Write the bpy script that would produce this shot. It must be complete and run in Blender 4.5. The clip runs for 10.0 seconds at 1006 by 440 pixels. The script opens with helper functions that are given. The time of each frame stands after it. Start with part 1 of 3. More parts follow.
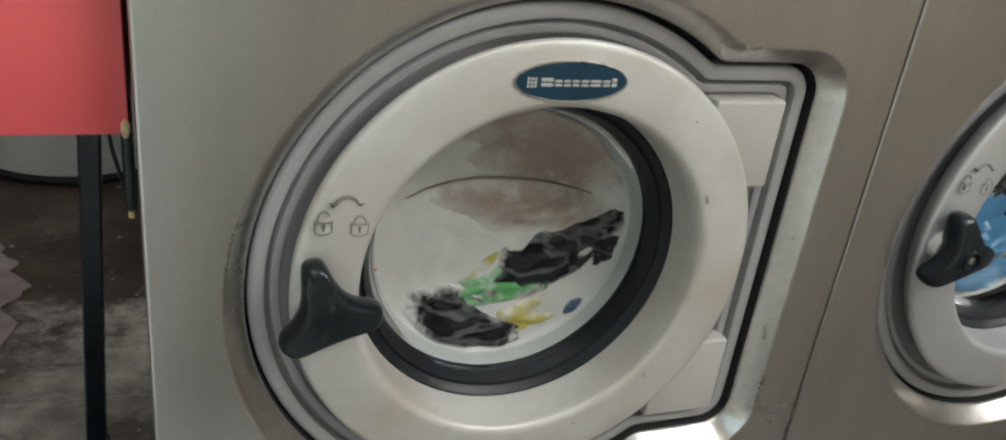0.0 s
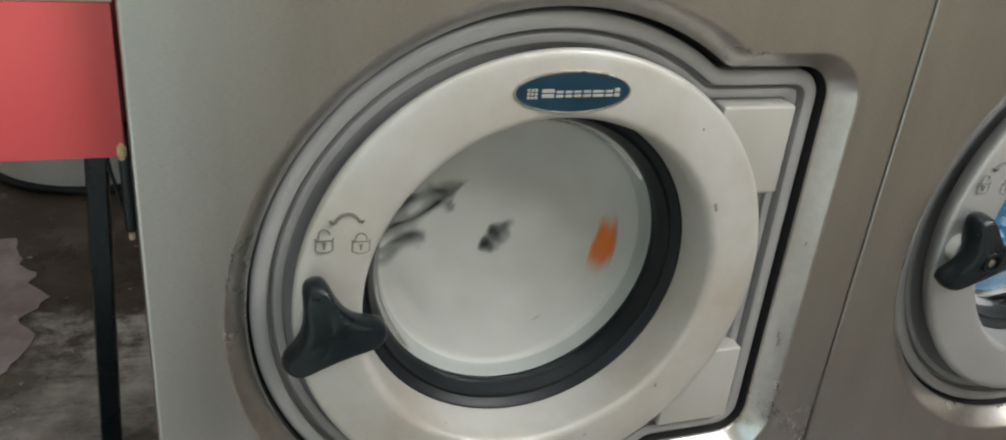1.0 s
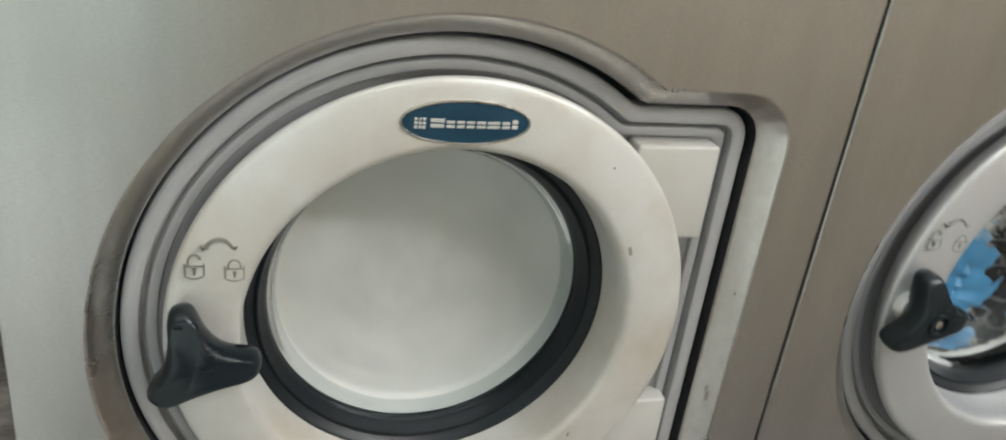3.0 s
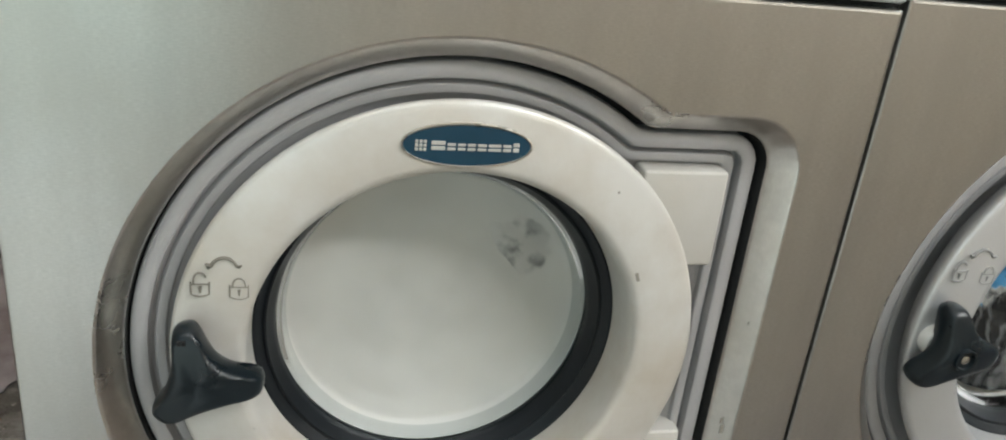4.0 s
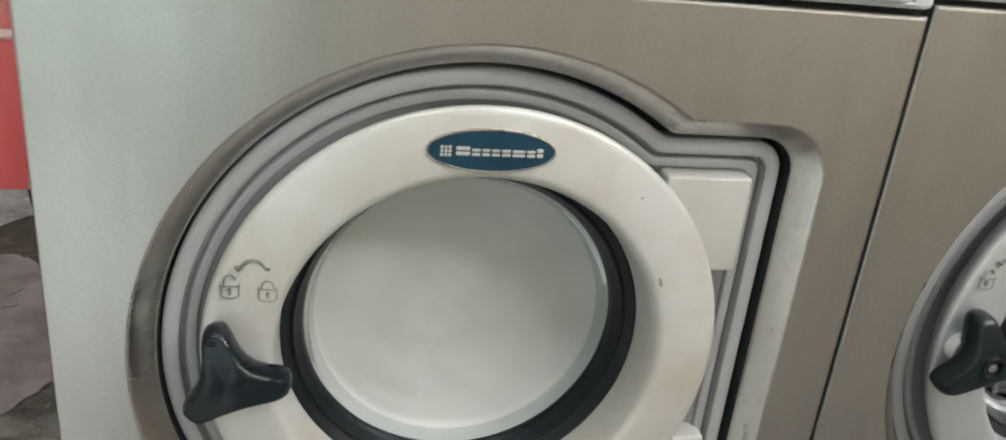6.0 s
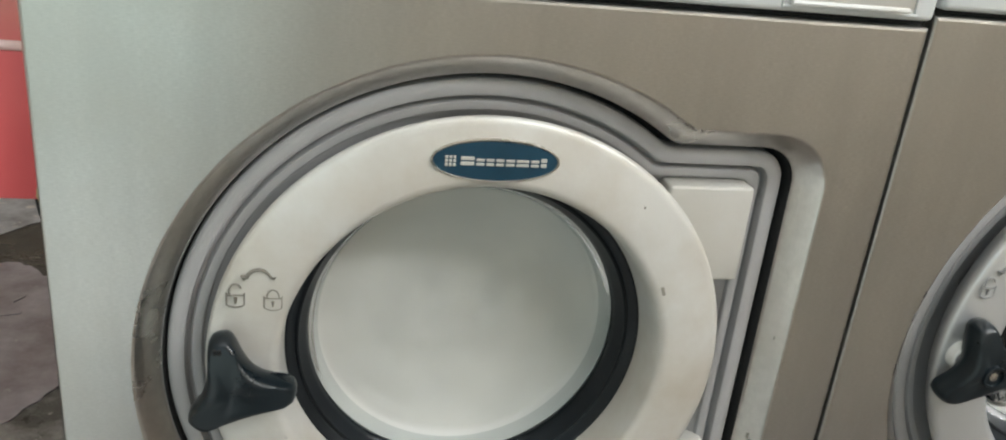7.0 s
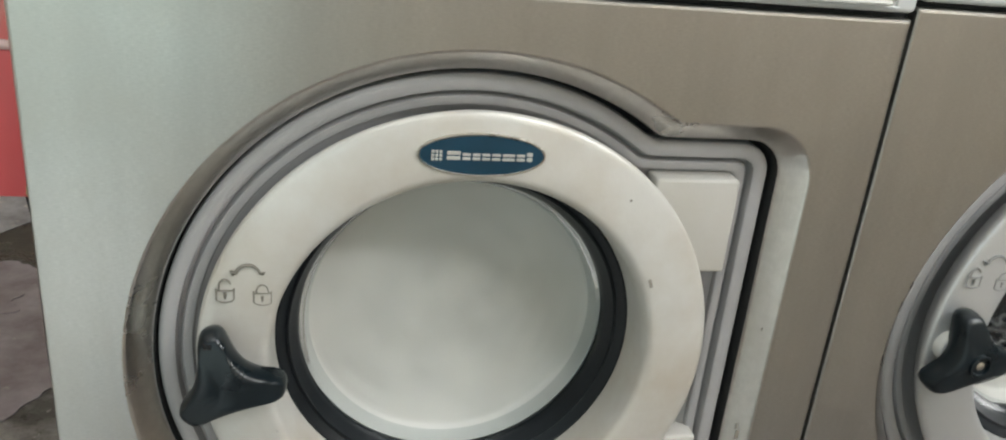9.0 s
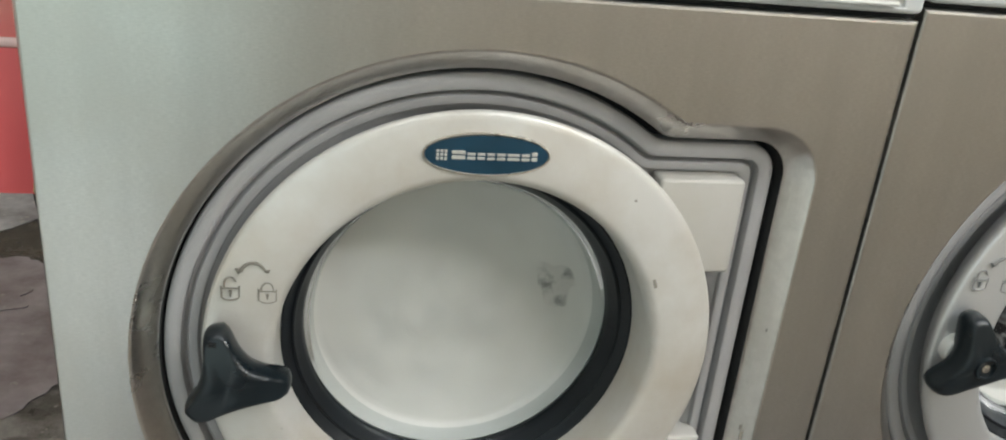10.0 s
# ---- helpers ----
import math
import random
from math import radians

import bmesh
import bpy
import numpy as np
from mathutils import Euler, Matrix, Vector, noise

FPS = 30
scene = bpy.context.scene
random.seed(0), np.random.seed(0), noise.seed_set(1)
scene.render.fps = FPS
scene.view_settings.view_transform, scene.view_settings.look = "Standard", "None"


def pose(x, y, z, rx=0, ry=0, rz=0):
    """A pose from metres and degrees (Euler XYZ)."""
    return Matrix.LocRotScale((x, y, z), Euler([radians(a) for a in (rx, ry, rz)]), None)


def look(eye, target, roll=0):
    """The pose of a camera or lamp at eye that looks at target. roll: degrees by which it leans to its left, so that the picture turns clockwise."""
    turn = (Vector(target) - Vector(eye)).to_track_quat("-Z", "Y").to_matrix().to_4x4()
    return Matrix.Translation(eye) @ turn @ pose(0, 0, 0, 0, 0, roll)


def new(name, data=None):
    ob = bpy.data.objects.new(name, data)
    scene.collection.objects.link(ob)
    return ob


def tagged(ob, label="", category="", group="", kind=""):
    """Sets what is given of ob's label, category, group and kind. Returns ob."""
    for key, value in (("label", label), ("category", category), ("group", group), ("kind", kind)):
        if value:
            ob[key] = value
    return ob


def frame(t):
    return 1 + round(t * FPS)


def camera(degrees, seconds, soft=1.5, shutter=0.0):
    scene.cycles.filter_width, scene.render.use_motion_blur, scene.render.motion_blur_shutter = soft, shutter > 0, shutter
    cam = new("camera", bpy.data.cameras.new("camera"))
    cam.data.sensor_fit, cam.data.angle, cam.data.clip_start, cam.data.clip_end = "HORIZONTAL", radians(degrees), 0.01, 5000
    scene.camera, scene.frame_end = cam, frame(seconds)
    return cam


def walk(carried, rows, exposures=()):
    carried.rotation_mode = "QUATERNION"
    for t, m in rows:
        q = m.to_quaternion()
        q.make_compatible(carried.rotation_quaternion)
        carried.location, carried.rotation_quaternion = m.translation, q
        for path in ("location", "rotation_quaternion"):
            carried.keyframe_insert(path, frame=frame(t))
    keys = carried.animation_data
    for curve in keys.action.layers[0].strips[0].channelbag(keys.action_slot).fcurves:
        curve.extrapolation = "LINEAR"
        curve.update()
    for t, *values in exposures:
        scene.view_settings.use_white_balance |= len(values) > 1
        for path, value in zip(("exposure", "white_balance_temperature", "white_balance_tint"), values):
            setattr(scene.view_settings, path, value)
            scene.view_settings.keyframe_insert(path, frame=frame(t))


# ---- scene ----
# ---- camera ----
cam = camera(59.4, 10.0, soft=1.9, shutter=1.0)
ROWS = [
    (0, -0.3063, -0.6149, 0.8859, 64.48, -6.83, -19.78),
    (0.5, -0.2979, -0.6072, 0.8982, 64.08, -6.01, -19.02),
    (1, -0.2873, -0.6040, 0.8968, 64.04, -5.26, -18.94),
    (1.5, -0.2819, -0.6040, 0.8910, 65.18, -5.34, -20.17),
    (2, -0.2749, -0.5976, 0.8852, 65.49, -5.75, -20.90),
    (2.2, -0.2707, -0.5764, 0.8897, 64.91, -5.92, -22.36),
    (3.3, -0.1341, -0.6062, 0.9064, 65.22, -6.89, -12.58),
    (3.5, -0.1299, -0.6099, 0.9005, 66.24, -6.44, -11.86),
    (4, -0.1231, -0.6130, 0.8994, 66.84, -6.02, -11.76),
    (4.5, -0.1212, -0.6121, 0.9005, 66.76, -5.88, -11.02),
    (5, -0.1195, -0.6130, 0.9001, 66.92, -5.74, -10.87),
    (5.5, -0.1189, -0.6208, 0.8983, 67.08, -5.66, -10.68),
    (6, -0.1224, -0.6217, 0.9005, 67.19, -5.53, -10.05),
    (7.5, -0.1267, -0.6263, 0.9049, 67.95, -5.55, -10.07),
    (8, -0.1189, -0.6271, 0.9069, 68.08, -5.33, -10.00),
    (8.5, -0.1167, -0.6321, 0.9052, 67.96, -5.33, -10.10),
    (9, -0.1165, -0.6326, 0.9050, 67.42, -5.12, -10.15),
    (9.5, -0.1122, -0.6352, 0.9076, 66.94, -5.11, -9.62),
    (10, -0.1142, -0.6333, 0.9065, 67.25, -5.22, -9.56),
]
EXPOSURES = [(0, -0.90), (2.2, -0.68), (3.3, -0.50), (10, -0.55)]
walk(cam, [(t, pose(*r)) for t, *r in ROWS], EXPOSURES)

# ---- world and light ----
world = bpy.data.worlds.new("world")
scene.world = world
world.use_nodes = True
wn = world.node_tree
sky = wn.nodes.new("ShaderNodeTexSky")
sky.sky_type, sky.sun_disc = "NISHITA", False
SUN_UP = radians(56)
sky.sun_elevation, sky.sun_rotation = SUN_UP, radians(170)
wn.links.new(sky.outputs[0], wn.nodes["Background"].inputs[0])
wn.nodes["Background"].inputs[1].default_value = 0.1


def area(name, m, sx, sy, power, colour):
    data = bpy.data.lights.new(name, "AREA")
    data.shape, data.size, data.size_y, data.energy, data.color = "RECTANGLE", sx, sy, power, colour
    ob = new(name, data)
    ob.matrix_basis = m
    return ob


# daylight through the glass street door, and the ceiling fluorescents
DOOR_X, DOOR_Z = (-1.9, -0.29), (0.04, 2.12)
area("glass_door_light", look(((DOOR_X[0] + DOOR_X[1]) / 2, -2.02, 1.08), ((DOOR_X[0] + DOOR_X[1]) / 2, 0, 1.08)), 1.57, 2.04, 14.5, (0.80, 1.0, 0.95))
sun_data = bpy.data.lights.new("sun", "SUN")
sun_data.energy, sun_data.angle, sun_data.color = 4.6, radians(0.5), (0.98, 1.0, 0.95)
new("sun", sun_data).matrix_basis = look((0, 0, 0), (-0.10, math.cos(SUN_UP), -math.sin(SUN_UP)))
# first two give the knob highlights; the other four are added fill
TUBES_AND_FILLS = [(-0.55, -0.88), (0.95, -0.88), (2.45, -1.5), (1.35, -1.82), (2.75, -1.82), (-1.15, 1.15)]
for lx, ly in TUBES_AND_FILLS:
    area("tube_or_fill_light", look((lx, ly, 2.66), (lx, ly, 0)), 1.2, 0.25, 55 if ly < -1.6 else 30 if lx > 1.2 else 13 if ly > 0 else 18.5, (0.96, 1.0, 1.02))


# ---- materials ----
def shader(name):
    m = bpy.data.materials.new(name)
    m.use_nodes = True
    return m, m.node_tree, m.node_tree.nodes["Principled BSDF"]


def coords(nt, sx=1, sy=1, sz=1, kind="Object"):
    tc = nt.nodes.new("ShaderNodeTexCoord")
    mp = nt.nodes.new("ShaderNodeMapping")
    mp.inputs["Scale"].default_value = (sx, sy, sz)
    nt.links.new(tc.outputs[kind], mp.inputs["Vector"])
    return mp.outputs["Vector"]


def noise_tex(nt, vec, scale, detail=4, rough=0.55):
    n = nt.nodes.new("ShaderNodeTexNoise")
    n.inputs["Scale"].default_value, n.inputs["Detail"].default_value = scale, detail
    n.inputs["Roughness"].default_value = rough
    nt.links.new(vec, n.inputs["Vector"])
    return n.outputs["Fac"]


def ramp(nt, fac, stops):
    r = nt.nodes.new("ShaderNodeValToRGB")
    els = r.color_ramp.elements
    while len(els) < len(stops):
        els.new(0.5)
    for e, (p, c) in zip(els, stops):
        e.position, e.color = p, (*c, 1) if len(c) == 3 else c
    nt.links.new(fac, r.inputs["Fac"])
    return r.outputs["Color"]


def mix(nt, fac, a, b, mode="MIX"):
    m = nt.nodes.new("ShaderNodeMix")
    m.data_type, m.blend_type = "RGBA", mode
    for sock, v in ((m.inputs[0], fac), (m.inputs[6], a), (m.inputs[7], b)):
        if isinstance(v, bpy.types.NodeSocket):
            nt.links.new(v, sock)
        else:
            sock.default_value = v if isinstance(v, (int, float)) else (*v, 1)
    return m.outputs[2]


def bump(nt, p, height, strength, dist):
    b = nt.nodes.new("ShaderNodeBump")
    b.inputs["Strength"].default_value, b.inputs["Distance"].default_value = strength, dist
    nt.links.new(height, b.inputs["Height"])
    nt.links.new(b.outputs["Normal"], p.inputs["Normal"])


def grey(v):
    return (v, v, v)


def brushed_steel(name, tone, rough, sx, sz, relief=0.08):
    m, nt, p = shader(name)
    fine = noise_tex(nt, coords(nt, sx, sx, sz), 1.0, 3)
    cloud = noise_tex(nt, coords(nt, 1, 1, 1), 5.0, 8, 0.65)
    weave = noise_tex(nt, coords(nt, 900, 900, 160), 1.0, 2)
    streak = noise_tex(nt, coords(nt, 26, 26, 3), 1.0, 4)
    c = ramp(nt, fine, [(0.3, tuple(x * 0.90 for x in tone)), (0.7, tuple(min(1, x * 1.08) for x in tone))])
    c = mix(nt, ramp(nt, streak, [(0.42, grey(0)), (0.75, grey(0.45))]), c, tuple(x * 0.72 for x in tone))
    c = mix(nt, ramp(nt, weave, [(0.35, grey(0)), (0.75, grey(0.4))]), c, tuple(x * 0.84 for x in tone))
    c = mix(nt, ramp(nt, cloud, [(0.45, grey(0)), (0.75, grey(0.75))]), c, tuple(x * k for x, k in zip(tone, (0.86, 0.84, 0.80))))
    nt.links.new(c, p.inputs["Base Color"])
    p.inputs["Metallic"].default_value = 1
    r = ramp(nt, cloud, [(0.3, grey(rough - 0.06)), (0.75, grey(rough + 0.09))])
    nt.links.new(r, p.inputs["Roughness"])
    if relief:
        bump(nt, p, fine, relief, 0.0004)
    return m


def painted(name, tone, rough, dirt=(0.45, 0.38, 0.28), amount=0.35, metallic=0.0, scale=9.0):
    m, nt, p = shader(name)
    v = coords(nt)
    big = noise_tex(nt, v, scale, 6, 0.62)
    small = noise_tex(nt, v, 260, 3)
    specks = noise_tex(nt, v, 75, 2)
    c = mix(nt, ramp(nt, big, [(0.42, grey(0)), (0.75, grey(amount))]), tone, tuple(a * b for a, b in zip(tone, dirt)))
    c = mix(nt, ramp(nt, specks, [(0.74, grey(0)), (0.8, grey(0.45))]), c, tuple(a * 0.4 for a in tone))
    nt.links.new(c, p.inputs["Base Color"])
    p.inputs["Metallic"].default_value = metallic
    nt.links.new(ramp(nt, big, [(0.3, grey(rough)), (0.8, grey(rough + 0.18))]), p.inputs["Roughness"])
    bump(nt, p, small, 0.22, 0.0005)
    return m


def plastic(name, tone, rough, grain=300, strength=0.1):
    m, nt, p = shader(name)
    v = coords(nt)
    n = noise_tex(nt, v, grain, 3)
    big = noise_tex(nt, v, 22, 5)
    nt.links.new(ramp(nt, big, [(0.35, tone), (0.8, tuple(x * 1.5 + 0.001 for x in tone))]), p.inputs["Base Color"])
    nt.links.new(ramp(nt, big, [(0.3, grey(rough)), (0.8, grey(rough + 0.15))]), p.inputs["Roughness"])
    bump(nt, p, n, strength, 0.0004)
    return m


def wet_cloth(name, tone, foam=0.45, rough=0.35, scale=38.0, lo=0.62, hi=1.0, shine_streaks=0.0):
    """Soaked fabric with suds clinging to it."""
    m, nt, p = shader(name)
    v = coords(nt)
    a = noise_tex(nt, v, scale, 5, 0.6)
    weave = noise_tex(nt, v, 420, 2)
    blot = noise_tex(nt, v, scale * 0.5, 4)
    c = mix(nt, ramp(nt, blot, [(0.35, grey(0)), (0.7, grey(1))]), tone, tuple(x * 0.6 for x in tone))
    c = mix(nt, ramp(nt, a, [(1 - foam, grey(0)), (1.12 - foam, grey(0.85))]), c, (0.58, 0.572, 0.548))
    # pale lines put gloss on the folds, and caught foam, into the colour
    if shine_streaks:
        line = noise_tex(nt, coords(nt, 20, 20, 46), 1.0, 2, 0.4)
        c = mix(nt, ramp(nt, line, [(0.44, grey(0)), (0.5, grey(shine_streaks)), (0.56, grey(0))]), c, (0.42, 0.43, 0.44))
    at = nt.nodes.new("ShaderNodeAttribute")
    at.attribute_name = "suds"
    fine = noise_tex(nt, v, scale * 2.2, 5, 0.65)
    sub = nt.nodes.new("ShaderNodeMath")
    sub.operation = "ADD"
    nt.links.new(at.outputs["Fac"], sub.inputs[0])
    nt.links.new(fine, sub.inputs[1])
    c = mix(nt, ramp(nt, sub.outputs[0], [(lo, grey(0)), (hi, grey(1))]), c, (0.575, 0.567, 0.545))
    nt.links.new(c, p.inputs["Base Color"])
    p.inputs["Roughness"].default_value = rough
    bump(nt, p, weave, 0.2, 0.0006)
    return m


M_PANEL = brushed_steel("brushed_steel", (0.585, 0.575, 0.55), 0.31, 220, 1100)
M_LIP = brushed_steel("worn_steel", (0.70, 0.675, 0.64), 0.30, 90, 90, 0)
M_BODY = painted("grey_enamel", (0.35, 0.35, 0.34), 0.4)
M_RING = painted("cream_enamel", (0.585, 0.572, 0.538), 0.27, (0.66, 0.57, 0.45), 0.8, 0.14, scale=5.5)
M_RING_SILVER = painted("silver_enamel", (0.57, 0.575, 0.575), 0.30, (0.85, 0.83, 0.8), 0.3, 0.55)
M_SURROUND = painted("grey_plastic", (0.35, 0.342, 0.342), 0.42, (0.78, 0.74, 0.7), 0.45)
M_HINGE = painted("cream_hinge", (0.46, 0.445, 0.412), 0.42, (0.8, 0.72, 0.6), 0.4)
M_RUBBER = plastic("black_rubber", (0.004, 0.006, 0.008), 0.33, 300, 0.05)
M_RUBBER.node_tree.nodes["Principled BSDF"].inputs["Specular IOR Level"].default_value = 0.35
M_KNOB = plastic("black_plastic", (0.004, 0.008, 0.011), 0.24, 420, 0.08)
M_KNOB.node_tree.nodes["Principled BSDF"].inputs["Specular IOR Level"].default_value = 0.45
M_GAP = plastic("dark_gap", (0.01, 0.01, 0.01), 0.8)
M_BADGE = plastic("blue_enamel", (0.005, 0.034, 0.060), 0.3)
M_BADGE_PRINT = plastic("silver_print", (0.40, 0.385, 0.35), 0.45)
M_CHROME = brushed_steel("chrome_trim", (0.6, 0.58, 0.54), 0.25, 200, 200)
M_ENGRAVE = plastic("engraved_line", (0.17, 0.155, 0.13), 0.7)
M_ENGRAVE_GREY = plastic("engraved_grey", (0.20, 0.20, 0.195), 0.6)
M_CONSOLE = painted("pale_console", (0.60, 0.615, 0.61), 0.4, (0.9, 0.88, 0.84), 0.25)
M_DRUM = brushed_steel("drum_steel", (0.5, 0.5, 0.5), 0.3, 80, 80)
M_WHITE = painted("white_plastic", (0.72, 0.72, 0.70), 0.4)
M_SCRATCH = plastic("bare_scuff", (0.22, 0.2, 0.17), 0.6)

m, nt, p = shader("red_laminate")
v = coords(nt)
nt.links.new(ramp(nt, noise_tex(nt, v, 5, 5), [(0.3, (0.67, 0.085, 0.092)), (0.8, (0.71, 0.115, 0.12))]), p.inputs["Base Color"])
nt.links.new(ramp(nt, noise_tex(nt, v, 14, 5), [(0.3, grey(0.3)), (0.8, grey(0.38))]), p.inputs["Roughness"])
bump(nt, p, noise_tex(nt, v, 60, 3), 0.04, 0.001)
p.inputs["Coat Weight"].default_value, p.inputs["Coat Roughness"].default_value = 0.6, 0.12
M_RED = m
M_TRIM = painted("pale_edge_trim", (0.72, 0.50, 0.47), 0.2, (0.9, 0.8, 0.75), 0.3)

m, nt, p = shader("chipped_chipboard")
nt.links.new(ramp(nt, noise_tex(nt, coords(nt), 300, 4), [(0.3, (0.42, 0.3, 0.15)), (0.75, (0.68, 0.55, 0.34))]), p.inputs["Base Color"])
p.inputs["Roughness"].default_value = 0.9
M_CHIP = m

m, nt, p = shader("stained_concrete")
v = coords(nt)
stain = noise_tex(nt, v, 3.1, 8, 0.66)
wear = noise_tex(nt, v, 7.5, 9, 0.72)
grit = noise_tex(nt, v, 160, 4)
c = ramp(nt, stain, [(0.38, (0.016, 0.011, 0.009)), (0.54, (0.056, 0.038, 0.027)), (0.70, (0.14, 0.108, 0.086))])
# pale zone under the table: wear, with wet glare put into the colour
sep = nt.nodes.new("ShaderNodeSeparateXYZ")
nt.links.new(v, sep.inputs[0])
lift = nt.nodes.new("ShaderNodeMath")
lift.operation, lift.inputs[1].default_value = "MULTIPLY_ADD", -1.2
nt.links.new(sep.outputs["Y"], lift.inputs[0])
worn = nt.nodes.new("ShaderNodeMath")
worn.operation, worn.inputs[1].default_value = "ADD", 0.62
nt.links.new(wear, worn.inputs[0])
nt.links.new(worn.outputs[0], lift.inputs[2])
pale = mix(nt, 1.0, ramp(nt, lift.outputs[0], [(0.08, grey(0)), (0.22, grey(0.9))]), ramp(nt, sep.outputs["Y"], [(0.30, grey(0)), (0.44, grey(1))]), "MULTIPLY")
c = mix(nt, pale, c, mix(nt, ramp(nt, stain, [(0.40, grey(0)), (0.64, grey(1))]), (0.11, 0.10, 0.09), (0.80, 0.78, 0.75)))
# unseen aisle towards the street door, lightened for the steel to reflect
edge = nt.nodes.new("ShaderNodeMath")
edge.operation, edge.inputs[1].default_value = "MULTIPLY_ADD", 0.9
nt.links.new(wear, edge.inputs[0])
aisle_shift = nt.nodes.new("ShaderNodeMath")
aisle_shift.operation, aisle_shift.inputs[1].default_value = "ADD", 0.22
nt.links.new(sep.outputs["Y"], aisle_shift.inputs[0])
nt.links.new(aisle_shift.outputs[0], edge.inputs[2])
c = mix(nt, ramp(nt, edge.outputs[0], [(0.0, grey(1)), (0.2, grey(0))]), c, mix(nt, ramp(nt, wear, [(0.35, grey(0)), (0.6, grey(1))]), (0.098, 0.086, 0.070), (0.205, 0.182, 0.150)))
c = mix(nt, ramp(nt, grit, [(0.6, grey(0)), (0.75, grey(0.5))]), c, (0.05, 0.04, 0.035))
flecks = noise_tex(nt, v, 48, 2)
c = mix(nt, ramp(nt, flecks, [(0.70, grey(0)), (0.74, grey(0.8))]), c, (0.55, 0.52, 0.48))
streak = noise_tex(nt, coords(nt, 9, 26, 9), 1.0, 6, 0.7)
c = mix(nt, ramp(nt, streak, [(0.50, grey(0)), (0.68, grey(0.7))]), c, (0.024, 0.017, 0.013))
nt.links.new(c, p.inputs["Base Color"])
nt.links.new(ramp(nt, wear, [(0.35, grey(0.42)), (0.7, grey(0.18))]), p.inputs["Roughness"])
bump(nt, p, mix(nt, 0.5, grit, wear), 0.45, 0.004)
M_FLOOR = m

m, nt, p = shader("mauve_linoleum")
v = coords(nt)
c = ramp(nt, noise_tex(nt, v, 9, 7, 0.65), [(0.35, (0.24, 0.19, 0.195)), (0.7, (0.48, 0.43, 0.46))])
c = mix(nt, ramp(nt, noise_tex(nt, v, 60, 3), [(0.66, grey(0)), (0.74, grey(0.7))]), c, (0.5, 0.47, 0.44))
nt.links.new(c, p.inputs["Base Color"])
p.inputs["Roughness"].default_value = 0.35
M_LINO = m

m, nt, p = shader("worn_linoleum")
v = coords(nt)
c = ramp(nt, noise_tex(nt, v, 7, 7, 0.68), [(0.34, (0.20, 0.17, 0.18)), (0.55, (0.46, 0.45, 0.47)), (0.72, (0.72, 0.70, 0.69))])
nt.links.new(mix(nt, ramp(nt, noise_tex(nt, v, 34, 3), [(0.60, grey(0)), (0.70, grey(0.7))]), c, (0.78, 0.72, 0.64)), p.inputs["Base Color"])
p.inputs["Roughness"].default_value = 0.35
M_WORN_LINO = m

m, nt, p = shader("pale_reflector")
v = coords(nt)
nt.links.new(ramp(nt, noise_tex(nt, v, 6, 6), [(0.3, (0.44, 0.46, 0.45)), (0.75, (0.57, 0.59, 0.58))]), p.inputs["Base Color"])
p.inputs["Roughness"].default_value = 0.4
M_PALE_REFLECTOR = m

m, nt, p = shader("wall_paint")
v = coords(nt)
nt.links.new(ramp(nt, noise_tex(nt, v, 2.2, 6), [(0.3, (0.73, 0.65, 0.535)), (0.75, (0.81, 0.73, 0.61))]), p.inputs["Base Color"])
p.inputs["Roughness"].default_value = 0.6
bump(nt, p, noise_tex(nt, v, 90, 4), 0.2, 0.002)
M_WALL = m
M_CEIL = painted("ceiling_paint", (0.7, 0.69, 0.66), 0.7)

m, nt, p = shader("soap_suds")
v = coords(nt)
big = noise_tex(nt, v, 16, 6, 0.6)
cells = nt.nodes.new("ShaderNodeTexVoronoi")
cells.inputs["Scale"].default_value = 420
nt.links.new(v, cells.inputs["Vector"])
nt.links.new(ramp(nt, big, [(0.3, (0.565, 0.558, 0.535)), (0.7, (0.645, 0.637, 0.61))]), p.inputs["Base Color"])
p.inputs["Roughness"].default_value = 0.55
p.inputs["Subsurface Weight"].default_value = 0.6
p.inputs["Subsurface Radius"].default_value = (0.025, 0.025, 0.024)
bump(nt, p, cells.outputs["Distance"], 0.25, 0.0008)
M_SUDS = m

def clear_glass(name, tint, ior, rough):
    """Straight transmission with a Fresnel gloss."""
    m, nt, p = shader(name)
    out = nt.nodes["Material Output"]
    tr, gl, fr, mx = (nt.nodes.new("ShaderNode" + k) for k in ("BsdfTransparent", "BsdfGlossy", "Fresnel", "MixShader"))
    tr.inputs[0].default_value = (*tint, 1)
    gl.inputs["Roughness"].default_value = rough
    fr.inputs["IOR"].default_value = ior
    nt.links.new(fr.outputs[0], mx.inputs[0])
    nt.links.new(tr.outputs[0], mx.inputs[1])
    nt.links.new(gl.outputs[0], mx.inputs[2])
    nt.links.new(mx.outputs[0], out.inputs["Surface"])
    return m


M_GLASS = clear_glass("door_glass", (0.955, 0.965, 0.955), 1.14, 0.14)
M_GLASS_RIM = clear_glass("door_glass_rim", (0.72, 0.75, 0.745), 1.12, 0.24)

m, nt, p = shader("tube_glow")
p.inputs["Emission Color"].default_value = (0.93, 1.0, 0.97, 1)
p.inputs["Emission Strength"].default_value = 3
M_TUBE = m

